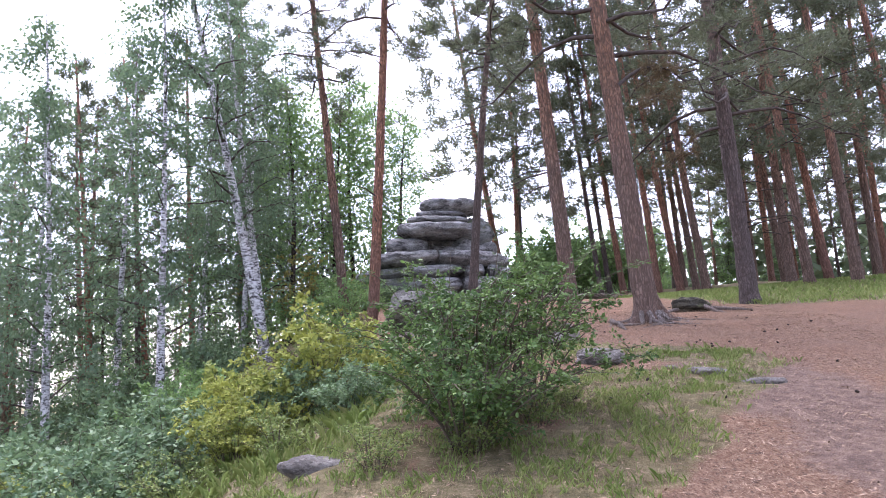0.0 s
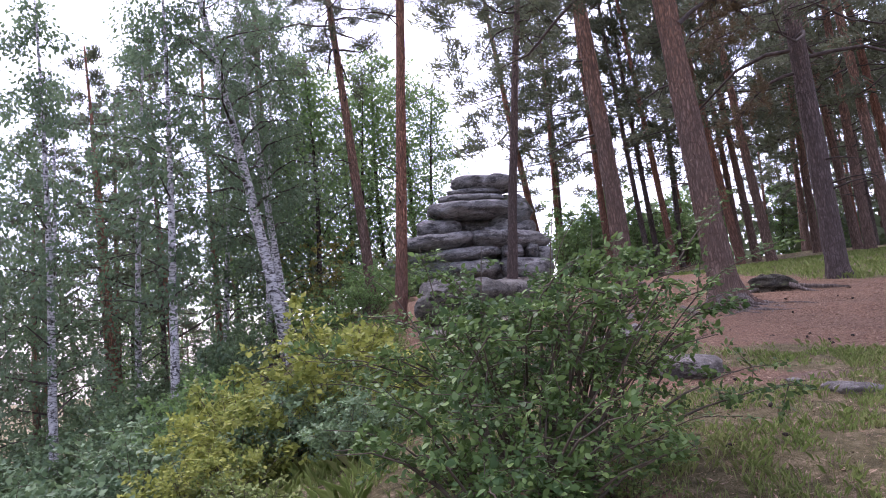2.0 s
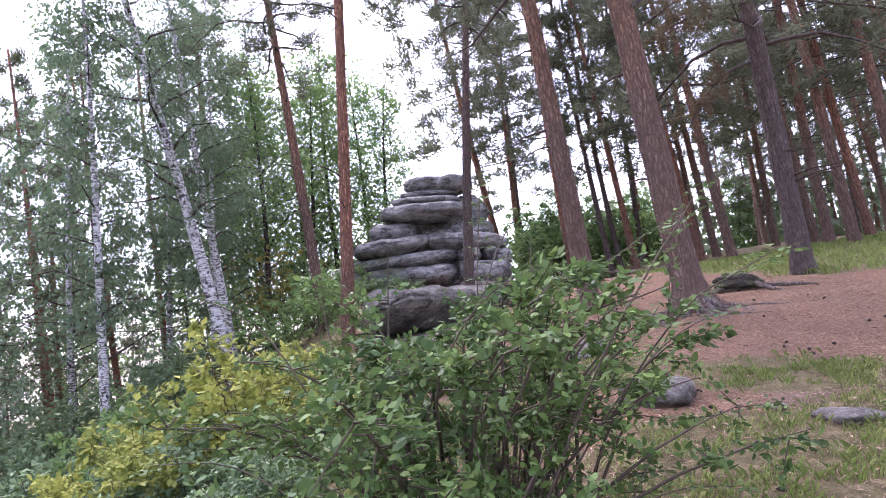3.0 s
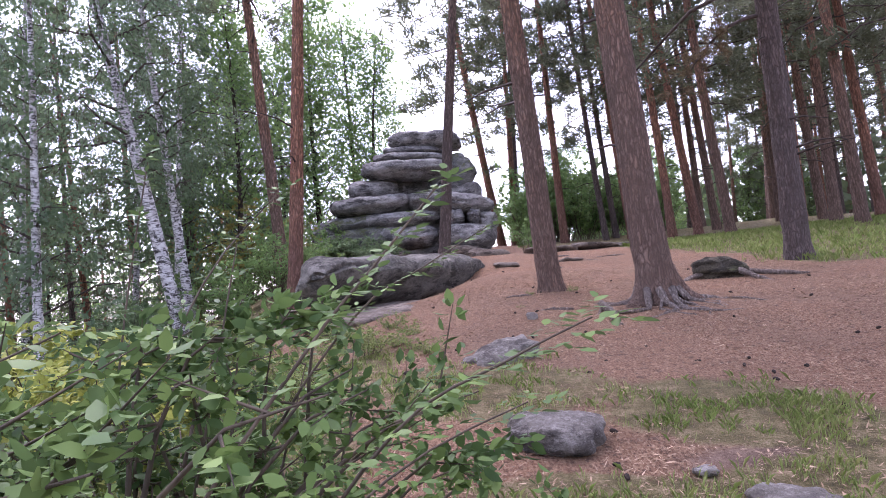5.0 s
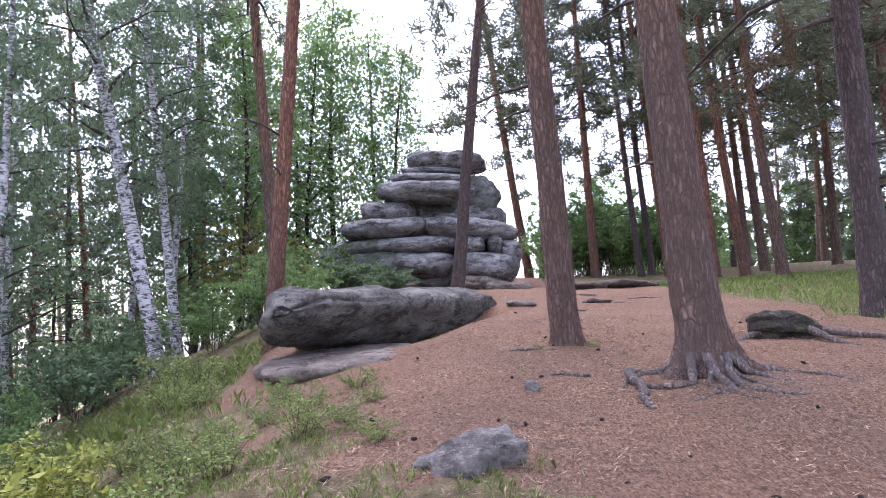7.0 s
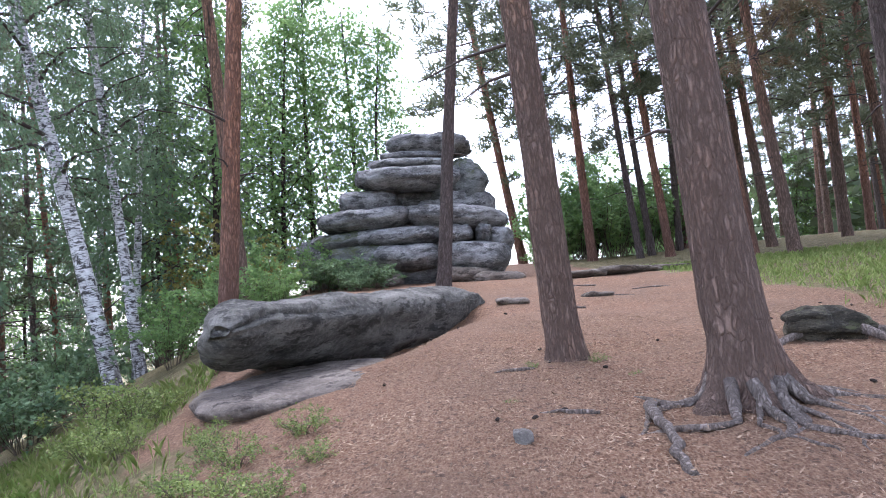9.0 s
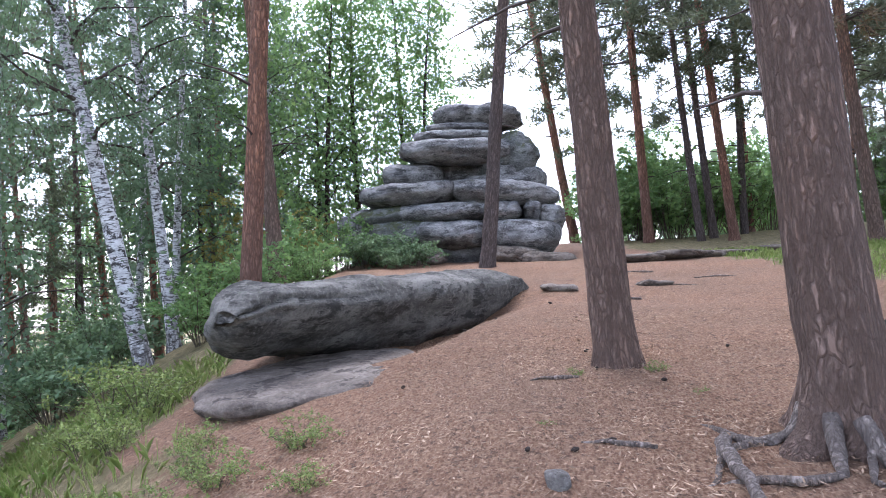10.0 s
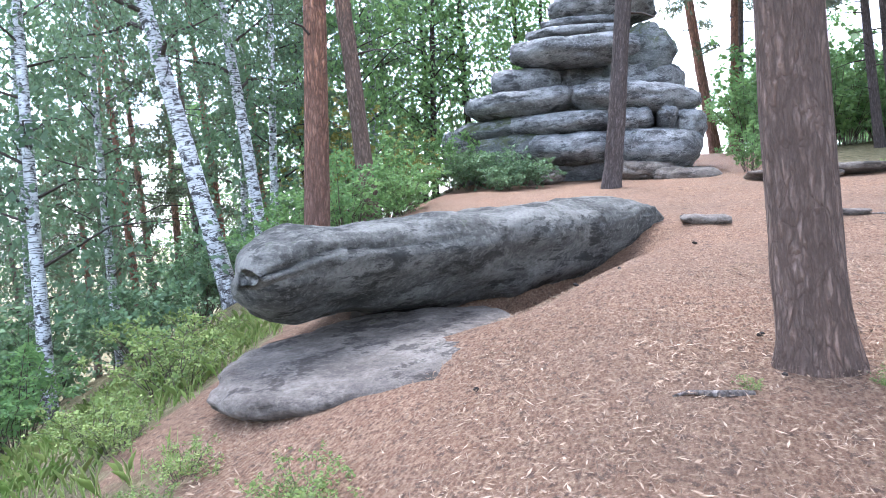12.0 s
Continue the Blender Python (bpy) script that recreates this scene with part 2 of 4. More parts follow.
# ---- mesh helpers ----
class Shape:
    """Collects vertices and faces for one mesh."""

    def __init__(self):
        self.v, self.f = [], []

    def tube(self, pts, radii, sides=8, cap=True, rough=0.0, seed=0.0, lobes=0.0):
        pts = [Vector(p) for p in pts]
        start = len(self.v)
        side = Vector((1, 0, 0))
        for i, p in enumerate(pts):
            d = (pts[min(i + 1, len(pts) - 1)] - pts[max(i - 1, 0)]).normalized()
            a = d.cross(Vector((0, 0, 1)) if abs(d.z) < 0.9 else Vector((0, 1, 0))).normalized() if abs(d.z) < 0.9 else Vector((1, 0, 0)) - d * d.x
            a.normalize()
            c = d.cross(a)
            for k in range(sides):
                w = 2 * math.pi * k / sides
                n = a * math.cos(w) + c * math.sin(w)
                r = radii[i]
                if rough:
                    r *= 1 + rough * noise.noise((p + n * radii[0]) * 3.0 + Vector((seed, 0, 0)))
                if lobes:
                    r *= 1 + lobes * math.exp(-max(0.0, p.z) / 0.22) * (0.35 + math.cos(5 * w + seed) * 0.6 + 0.45 * math.cos(3 * w + 1.0))
                self.v.append(tuple(p + n * r))
        for i in range(len(pts) - 1):
            for k in range(sides):
                a0, a1 = start + i * sides + k, start + i * sides + (k + 1) % sides
                self.f.append((a0, a1, a1 + sides, a0 + sides))
        if cap:
            self.f.append(tuple(start + (len(pts) - 1) * sides + k for k in range(sides)))
            self.f.append(tuple(start + k for k in reversed(range(sides))))

    def mesh(self, name, mat, smooth=True):
        me = bpy.data.meshes.new(name)
        me.from_pydata(self.v, [], self.f)
        me.materials.append(mat)
        if smooth:
            me.polygons.foreach_set("use_smooth", [True] * len(me.polygons))
        return me


def array_mesh(name, verts, sides, mat, smooth=False):
    """A mesh of separate faces of the same number of sides: verts is (n, sides, 3)."""
    n = len(verts)
    me = bpy.data.meshes.new(name)
    me.vertices.add(n * sides)
    me.vertices.foreach_set("co", np.ascontiguousarray(verts, dtype=np.float32).ravel())
    me.loops.add(n * sides)
    me.loops.foreach_set("vertex_index", np.arange(n * sides, dtype=np.int32))
    me.polygons.add(n)
    me.polygons.foreach_set("loop_start", np.arange(0, n * sides, sides, dtype=np.int32))
    me.polygons.foreach_set("loop_total", np.full(n, sides, dtype=np.int32))
    me.materials.append(mat)
    me.update(calc_edges=True)
    return me


def unit(a):
    return a / np.maximum(np.linalg.norm(a, axis=1, keepdims=True), 1e-6)


def leaves(name, at, out, size, mat, rng, droop=0.3, width=0.55, flat=0.5, sides=4):
    """Pointed leaf blades at the places at, growing towards out."""
    n = len(at)
    u = unit(np.asarray(out) + rng.normal(0, 0.55, (n, 3)) + [0, 0, -droop])
    w = rng.normal(0, 1, (n, 3))
    w[:, 2] *= 1 - flat
    w = unit(np.cross(u, np.cross(w, u)))
    s = (size * rng.uniform(0.65, 1.3, n))[:, None]
    nrm = np.cross(u, w)
    a = np.asarray(at)
    if sides == 4:
        v = np.stack([a, a + u * s * 0.5 + w * s * width * 0.5 + nrm * s * 0.08, a + u * s, a + u * s * 0.5 - w * s * width * 0.5 + nrm * s * 0.08], 1)
    else:
        h = width * 0.5
        v = np.stack([a, a + u * s * 0.25 + w * s * h * 0.8 + nrm * s * 0.06, a + u * s * 0.62 + w * s * h * 0.85 + nrm * s * 0.06, a + u * s - nrm * s * 0.05,
                      a + u * s * 0.62 - w * s * h * 0.85 + nrm * s * 0.06, a + u * s * 0.25 - w * s * h * 0.8 + nrm * s * 0.06], 1)
    return array_mesh(name, v, sides, mat)


def tufts(name, at, out, length, mat, rng, per=6, thick=0.016):
    """Needle tufts: thin triangles that fan out round the twig's direction."""
    a = np.repeat(np.asarray(at), per, 0)
    o = np.repeat(np.asarray(out), per, 0)
    n = len(a)
    u = unit(unit(o) * 0.7 + rng.normal(0, 0.6, (n, 3)) + [0, 0, 0.15])
    w = unit(np.cross(u, rng.normal(0, 1, (n, 3))))
    s = (length * rng.uniform(0.7, 1.25, n))[:, None]
    a = a + rng.normal(0, length * 0.25, (n, 3))
    return array_mesh(name, np.stack([a - w * thick, a + w * thick, a + u * s], 1), 3, mat)


def part(name, mesh, parent, label="", kind=""):
    ob = new(name, mesh)
    ob.parent = parent
    return tagged(ob, label, kind=kind)


def lone_tube(name, parent, mat, pts, radii, sides):
    """One limb or stem as a part of its own."""
    s = Shape()
    s.tube(pts, radii, sides, False)
    return part(name, s.mesh(name, mat), parent)


def thing(name, m, label, category, group="", kind=""):
    ob = new(name)
    ob.matrix_world = m
    return tagged(ob, label, category, group, kind)


# ---- ground ----
GY = [-2000, -60, -5, 0, 3.4, 5.35, 8, 9.4, 11.3, 13, 15.6, 20, 24.2, 30, 37, 42, 50, 70, 120, 2000]
GZ = [-8, -4, -0.85, -0.15, 0.30, 0.56, 0.95, 1.13, 1.39, 1.63, 1.92, 2.40, 2.80, 3.12, 3.75, 3.95, 3.7, 2.0, -4, -12]
EY = [-30, -5, 3, 6, 9, 12, 13.5, 15, 17, 20, 26, 40, 60]
EX = [-4.0, -1.6, -0.9, -0.5, 0.2, 0.6, 0.1, -0.8, -1.2, -1.4, -2.6, -5.0, -9.0]


def ground_np(x, y):
    d = np.maximum(0.0, np.interp(y, EY, EX) - x)
    drop = np.minimum(0.33 * d ** 1.12, 9 + 0.01 * d)
    drop *= np.clip((d + 0.4) / 1.2, 0, 1)
    side = 0.16 * np.clip(1.8 - x, 0, 2.6) * np.interp(y, [10, 13.5, 18, 22], [0, 1, 1, 0])
    along, across = (x - 0.7) * 0.485 + (y - 18) * 0.875, (x - 0.7) * 0.875 - (y - 18) * 0.485
    hollow = 0.6 * np.exp(-((across + 0.12) / 0.55) ** 2) * np.clip(2.0 - np.abs(along - 0.6), 0, 1)
    bank = 0.35 * np.clip((x - 8) / 8, 0, 1) * np.clip((y - 14) / 10, 0, 1) * np.clip((70 - y) / 30, 0, 1)
    return np.interp(y, GY, GZ) - drop - side + bank - hollow


def ground(x, y):
    return float(ground_np(np.array([x], float), np.array([y], float))[0])


def spaced(a, b, step):
    return list(np.arange(a, b, step))


def far_steps(start, n, grow, limit):
    out, p, s = [], start, abs(grow)
    for _ in range(n):
        s *= 1.35
        p += s if limit > 0 else -s
        out.append(p)
    return out


xs = sorted(far_steps(-14, 16, 0.5, -1)) + spaced(-14, 16, 0.22) + far_steps(16, 16, 0.5, 1)
ys = sorted(far_steps(-4, 16, 0.5, -1)) + spaced(-4, 30, 0.22) + spaced(30, 48, 0.7) + far_steps(48, 14, 0.9, 1)
GX, GYY = np.meshgrid(np.array(xs), np.array(ys))
Z = ground_np(GX.ravel(), GYY.ravel())
co = np.stack([GX.ravel(), GYY.ravel(), Z], 1)


def grass_amount(x, y):
    """How grassy the floor is at a place, 0 to 1."""
    n = noise.noise(Vector((x * 0.9, y * 0.9, 3.1))) * 0.5 + noise.noise(Vector((x * 2.6, y * 2.6, 8.0))) * 0.3
    e = float(np.interp(y, EY, EX))
    g = 0.0
    if x < e + 0.9 and y < 15.0:
        g = max(g, min(1.0, (e + 0.9 - x) * 0.9 + 0.1) * (1.0 if y < 10.0 else 0.45))
    if x < e - 0.3:
        g = max(g, min(1.0, (e - 0.3 - x) * 1.2))
    g = max(g, 1.35 - math.hypot((x - 3.45) / 0.95, (y - 9.5) / 0.85))
    line = 1.05 + 0.66 * (y - 4.5)
    if y < 8.6 and x < line:
        g = max(g, 0.95 - 0.25 * (line - x))
    elif y < 8.6:
        g = max(g, 0.95 - 1.2 * (x - line))
    g = max(g, 1.0 - math.hypot((x - 1.6) / 1.6, (y - 10.4) / 1.5))
    if y > 16.5 and x > 7.4 - 0.16 * (y - 17):
        g = max(g, min(1.0, (x - 7.4 + 0.16 * (y - 17)) * 1.2))
    return g + n * 0.85


cover = np.zeros((len(co), 4), np.float32)
for i, (x, y, z) in enumerate(co):
    if abs(x) < 40 and -8 < y < 60:
        k = noise.fractal(Vector((x * 0.8, y * 0.8, 0)), 1.0, 2.0, 4)
        co[i, 2] += 0.045 * k
        cover[i, 0] = min(1.0, max(0.0, grass_amount(x, y)))
        path = 1.0 - abs(x - (3.6 + 0.25 * noise.noise(Vector((y * 0.3, 0, 0))))) / 1.6
        cover[i, 1] = max(0.0, min(0.75, path * 0.9 + 0.3 * k)) if y < 8.8 else max(0.0, 0.35 * k)
    else:
        cover[i, 0] = 0.6
cover[:, 3] = 1
nx = len(xs)
quads = [(j * nx + i, j * nx + i + 1, (j + 1) * nx + i + 1, (j + 1) * nx + i) for j in range(len(ys) - 1) for i in range(nx - 1)]
gm = bpy.data.meshes.new("ground")
gm.from_pydata([tuple(c) for c in co], [], quads)
gm.attributes.new("cover", "FLOAT_COLOR", "POINT").data.foreach_set("color", cover.ravel())
gm.polygons.foreach_set("use_smooth", [True] * len(gm.polygons))
gm.materials.append(M_GROUND)
tagged(new("ground", gm), "sloping forest floor of reddish pine litter, trodden earth and turf", "ground", kind="structure")


# ---- rocks ----
def rock_mesh(name, hx, hy, hz, seed, mat, square=3.2, rough=0.12, strata=0.05, nu=56, nv=30, cracks=0.0, under=0.15, boxy=0.55, lump=0.3, grit=0.022):
    """A weathered boulder: a blocky outline with layered sides, undercut below."""
    s = Shape()
    off = Vector((seed * 7.3, seed * 3.1, seed * 1.7))
    for j in range(nv + 1):
        ph = -math.pi / 2 + math.pi * j / nv
        rho, zeta = abs(math.cos(ph)) ** boxy, math.copysign(abs(math.sin(ph)) ** 0.7, ph)
        rho *= 1 - under * max(0.0, -zeta) ** 1.3
        for i in range(nu):
            th = 2 * math.pi * i / nu
            c, sn = math.cos(th), math.sin(th)
            r = (abs(c) ** square + abs(sn) ** square) ** (-1 / square)
            r *= 1 + rough * 1.5 * noise.fractal(Vector((c * 1.3, sn * 1.3, zeta * 0.35)) + off, 1.0, 2.0, 4)
            p = Vector((c * r * rho * hx, sn * r * rho * hy, zeta * hz))
            big = noise.fractal(p * 1.3 + off, 1.0, 2.0, 4)
            lay = noise.noise(Vector((p.x * 0.4, p.y * 0.4, p.z * 8.0)) + off)
            lay = math.copysign(abs(lay) ** 0.6, lay)
            fine = noise.ridged_multi_fractal(p * 4.0 + off, 1.0, 2.0, 4, 1.0, 2.0) - 1.0
            warp = 0.25 * noise.noise(p * 1.5 + off)
            dist, cells = noise.voronoi(Vector((p.x * 1.1 + warp, p.y * 1.1, p.z * 3.0 + warp)) + off)
            crack = -cracks * math.exp(-((dist[1] - dist[0]) * 9) ** 2) + cracks * 0.9 * noise.noise(cells[0] * 2.3)
            out = Vector((c * rho, sn * rho, zeta * 0.5))
            p += out * (strata * lay + grit * fine + crack)
            p.z += hz * lump * big * (0.4 + 0.6 * rho) + 0.012 * fine
            s.v.append(tuple(p))
    for j in range(nv):
        for i in range(nu):
            a, b = j * nu + i, j * nu + (i + 1) % nu
            s.f.append((a, b, b + nu, a + nu))
    return s.mesh(name, mat)


def boulder(name, m, mesh, label, category="boulder", group=""):
    ob = new(name, mesh)
    ob.matrix_world = m
    return tagged(ob, label, category, group)


tor = thing("rock_tor", pose(-0.2, 30.6, 3.1), "tall stack of weathered grey granite slabs with moss", "rock formation")
TOR = [
    # name, x, y, z, half sizes, tilt, material
    ("slab", 0.47, 31.20, 7.71, 1.44, 1.25, 0.32, 3, M_TOR),
    ("slab", -0.05, 31.20, 7.32, 1.18, 1.35, 0.16, 3, M_TOR),
    ("slab", -0.08, 31.10, 7.03, 1.43, 1.50, 0.19, 3, M_TOR),
    ("slab", -0.18, 30.90, 6.53, 1.87, 1.90, 0.33, 2, M_TOR),
    ("mossy_block", 1.32, 31.50, 6.1, 0.82, 1.70, 0.95, 30, M_ROCK_MOSS),
    ("block", 1.55, 31.60, 5.55, 0.95, 1.7, 0.6, 18, M_TOR),
    ("block", -1.60, 30.95, 5.81, 1.0, 1.45, 0.38, 0, M_TOR),
    ("block", -0.48, 32.20, 5.89, 0.62, 1.60, 0.40, 0, M_TOR),
    ("block", 0.57, 31.1, 5.54, 0.55, 1.1, 0.28, 3, M_TOR),
    ("slab", -1.58, 30.70, 5.23, 1.63, 2.10, 0.31, -2, M_TOR),
    ("slab", 1.15, 30.90, 5.12, 1.71, 2.20, 0.36, 7, M_TOR),
    ("slab", -0.52, 30.60, 4.62, 1.59, 2.20, 0.28, 1, M_TOR),
    ("slab", 1.34, 30.50, 4.56, 0.48, 2.10, 0.30, 4, M_TOR),
    ("block", 2.02, 30.60, 4.51, 0.27, 2.00, 0.30, 5, M_TOR),
    ("block", 2.64, 30.80, 4.33, 0.42, 1.90, 0.37, 10, M_TOR),
    ("mossy_block", -2.18, 30.70, 4.62, 1.26, 1.90, 0.30, -4, M_ROCK_MOSS),
    ("slab", -1.95, 30.50, 3.96, 1.13, 2.10, 0.43, -2, M_ROCK_MOSS),
    ("slab", -0.11, 30.40, 3.95, 1.13, 2.20, 0.37, 1, M_TOR),
    ("slab", 1.84, 30.30, 3.78, 1.07, 2.30, 0.47, 5, M_TOR),
    ("block", -3.26, 30.60, 3.98, 0.70, 1.50, 0.71, -8, M_TOR),
    ("block", -0.36, 31.40, 3.36, 1.20, 1.60, 0.31, 0, M_TOR),
    ("slab", 1.55, 28.90, 3.25, 0.79, 1.10, 0.22, 5, M_ROCK_LOW),
    ("slab", 2.42, 28.50, 3.05, 0.84, 0.90, 0.18, 5, M_ROCK_LOW),
    ("block", 1.44, 29.20, 2.96, 0.89, 1.10, 0.22, 2, M_ROCK_LOW),
    ("block", -0.96, 28.60, 3.15, 0.57, 0.60, 0.19, 0, M_ROCK_LOW),
    ("block", -0.22, 32.60, 4.35, 2.95, 1.40, 1.27, 0, M_TOR),
    ("block", 0.25, 31.6, 6.75, 1.05, 1.1, 0.62, 0, M_TOR),
    ("block", 0.0, 32.0, 5.75, 1.75, 1.3, 0.75, 0, M_TOR),
    ("block", -0.1, 31.6, 4.55, 2.55, 1.9, 0.9, 0, M_TOR),
    ("block", -0.3, 31.2, 3.6, 2.9, 2.0, 0.75, 0, M_TOR),
]
for k, (nm, x, y, z, hx, hy, hz, tilt, mt) in enumerate(TOR):
    me = rock_mesh(nm, hx, hy, hz * 1.16, k + 1.0, mt, 3.4, 0.07, 0.02, 84, 40, 0.04, 0.26, 0.6 if nm == "mossy_block" else 0.27, 0.2, 0.018)
    ob = part(nm, me, tor)
    ob.matrix_world = pose(x, y, z, 3, tilt, 5 * math.sin(k * 2.1))


def whale_slab(name, mat, half, seed):
    """A long slab: straight overhanging front at local x = 0, blunt tip at -y, a crack running back from the tip."""
    s = Shape()
    off = Vector((seed * 2.3, seed * 1.1, seed * 0.7))
    na, nc = 170, 100
    for i in range(na + 1):
        t = -1 + 2 * i / na
        end = max(0.02, 1 - abs(t) ** 11) ** 0.4
        w = float(np.interp(t, [-1, -0.75, -0.3, 0.4, 1], [0.34, 0.52, 0.75, 0.78, 0.5])) * (0.35 + 0.65 * end)
        up = float(np.interp(t, [-1, -0.8, -0.3, 0.4, 0.8, 1], [0.22, 0.28, 0.33, 0.33, 0.33, 0.30])) * end
        down = float(np.interp(t, [-1, -0.8, -0.3, 0.4, 1], [0.27, 0.42, 0.72, 1.0, 0.95])) * end
        y = t * half + 0.10 * math.sin(3 * t + seed)
        for k in range(nc):
            a = 2 * math.pi * k / nc
            c, sn = math.cos(a), math.sin(a)
            cx = math.copysign(abs(c) ** 0.72, c)
            sz = math.copysign(abs(sn) ** 0.78, sn)
            x = -w + w * cx - float(np.interp(t, [-1, -0.5, 0.2, 1], [0.7, 0.9, 0.8, 0.6])) * w * max(0.0, -sz)
            p = Vector((x, y, up * sz if sz > 0 else down * sz))
            big = noise.fractal(p * 0.9 + off, 1.0, 2.0, 3)
            mid = noise.fractal(Vector((p.x * 2.2, p.y * 1.4, p.z * 5.0)) + off, 1.0, 2.0, 4)
            fine = noise.ridged_multi_fractal(Vector((p.x * 4, p.y * 3, p.z * 9)) + off, 1.0, 2.0, 4, 1.0, 2.0) - 1.0
            q = Vector((cx, 0.3 * t, sz)).normalized()
            run = y + half
            line = 0.0 + 0.13 * run - 0.03 * run * run + 0.05 * math.sin(2.6 * run) + 0.03 * mid
            front = max(0.0, c) ** 0.5
            fade = max(0.0, 1 - run / 2.6)
            gap = p.z - line
            groove = -0.085 * math.exp(-(gap / 0.04) ** 2) * front * fade
            lower = -0.09 + 0.12 * run + 0.03 * math.sin(4 * run)
            groove += -0.06 * math.exp(-((p.z - lower) / 0.03) ** 2) * front * max(0.0, 1 - run / 1.5)
            shelf = (0.05 if gap < 0 else 0.0) * front * fade
            p += q * (0.10 * big + 0.035 * mid + 0.016 * fine + groove + shelf)
            s.v.append(tuple(p))
    for i in range(na):
        for k in range(nc):
            a, b = i * nc + k, i * nc + (k + 1) % nc
            s.f.append((a, b, b + nc, a + nc))
    s.f.append(tuple(range(nc)))
    s.f.append(tuple(na * nc + k for k in reversed(range(nc))))
    return s.mesh(name, mat)


boulder("overhanging_slab", pose(0.76, 18.06, 2.46, 0.5, 0, -29), whale_slab("overhanging_slab", M_ROCK, 2.78, 31),
        "huge grey granite slab overhanging the slope with a dark hollow below")
boulder("low_slab", pose(-0.1, 16.5, 1.66, 3.5, -3, -4), rock_mesh("low_slab", 1.05, 1.28, 0.14, 37, M_ROCK_LOW, 3.4, 0.09, 0.012, 130, 44, 0.012, 0.12, 0.22, 0.14, 0.012),
        "flat trodden granite slab under the overhanging rock")
# added rock: stops light behind the hollow, its near-black colour paints the shade
boulder("hollow_shade_rock", pose(0.0, 19.1, 1.86, 4, 0, -29), rock_mesh("hollow_shade_rock", 0.42, 1.7, 0.45, 39, M_CONE_AND_SHADE, 3.2, 0.1, 0.03, 48, 20),
        "added brown earth and rock closing the hollow under the slab, coloured dark as its shade")
boulder("stone", pose(1.92, 11.3, ground(1.92, 11.3) + 0.0, 10, -14, 20), rock_mesh("stone", 0.33, 0.22, 0.13, 41, M_STONE, 2.4, 0.3, 0.05, 64, 32, 0.03),
        "grey stone half sunk in grass and needles", "stone", "stones on the slope")
boulder("stone", pose(2.08, 9.05, ground(2.08, 9.05) + 0.06, 4, 6, -10), rock_mesh("stone", 0.29, 0.24, 0.11, 43, M_STONE, 2.3, 0.32, 0.05, 64, 32, 0.02),
        "rounded grey stone with a brown foot in the grass", "stone", "stones on the slope")
boulder("stone", pose(3.15, 8.15, ground(3.15, 8.15) + 0.0, 2, 5, 0), rock_mesh("stone", 0.2, 0.17, 0.05, 47, M_STONE, 2.8, 0.2, 0.01, 40, 20),
        "flat grey stone trodden into the path", "stone", "stones on the slope")
boulder("stone", pose(2.85, 8.55, ground(2.85, 8.55), 2, 5, 30), rock_mesh("stone", 0.08, 0.05, 0.022, 48, M_STONE, 2.8, 0.2, 0.0, 24, 12),
        "small pale flat stone in the grass", "stone", "stones on the slope")
boulder("stone", pose(3.45, 7.5, ground(3.45, 7.5), 2, 0, 10), rock_mesh("stone", 0.22, 0.16, 0.05, 49, M_STONE, 2.8, 0.2, 0.0, 32, 16),
        "flat stone at the path's edge", "stone", "stones on the slope")
boulder("stone", pose(2.4, 13.05, ground(2.4, 13.05) + 0.02, 0, 0, 0), rock_mesh("stone", 0.07, 0.06, 0.055, 51, M_STONE, 2.4, 0.2, 0.0, 24, 14),
        "small rounded grey stone among needles", "stone", "stones on the slope")
boulder("stone", pose(-0.85, 5.6, ground(-0.85, 5.6) - 0.05, 4, 8, 25), rock_mesh("stone", 0.32, 0.16, 0.08, 53, M_STONE, 2.8, 0.2, 0.02, 40, 20),
        "flat pale stone in the turf of the slope", "stone", "stones on the slope")
boulder("stone", pose(-2.1, 5.7, ground(-2.1, 5.7) + 0.03, 4, 8, 0), rock_mesh("stone", 0.35, 0.2, 0.1, 55, M_STONE, 2.8, 0.2, 0.02, 40, 20),
        "flat pale stone in the turf of the slope", "stone", "stones on the slope")
for k, (x, y, hx, hy, hz) in enumerate([(4.3, 25.6, 0.9, 0.8, 0.14), (5.6, 26.3, 1.1, 0.9, 0.15), (6.9, 27.0, 0.8, 0.6, 0.1), (4.1, 20.5, 0.3, 0.22, 0.08), (2.6, 20.4, 0.35, 0.3, 0.09), (8.6, 28.5, 0.7, 0.5, 0.1)]):
    boulder("rock_ledge", pose(x, y, ground(x, y) + hz * 0.1, -6, 3, 15 * math.sin(k)), rock_mesh("rock_ledge", hx * 0.85, hy, hz * 0.7, 60 + k, M_ROCK_LOW, 3.0, 0.2, 0.02, 40, 16),
            "flat granite ledge showing through the litter", "rock", "ledges on the crest")


# ---- trees ----
def bend(h, sway, n, rng):
    """A nearly straight stem line of height h."""
    a, b = rng.uniform(0, 6.28), rng.uniform(0, 6.28)
    return [Vector((sway * math.sin(a + 2.2 * k / n) - sway * math.sin(a), sway * math.sin(b + 2.6 * k / n) - sway * math.sin(b), h * k / n)) for k in range(n + 1)]


def on_line(line, z):
    n = len(line) - 1
    f = max(0.0, min(n - 1e-4, z / line[-1].z * n))
    i = int(f)
    return line[i].lerp(line[i + 1], f - i)


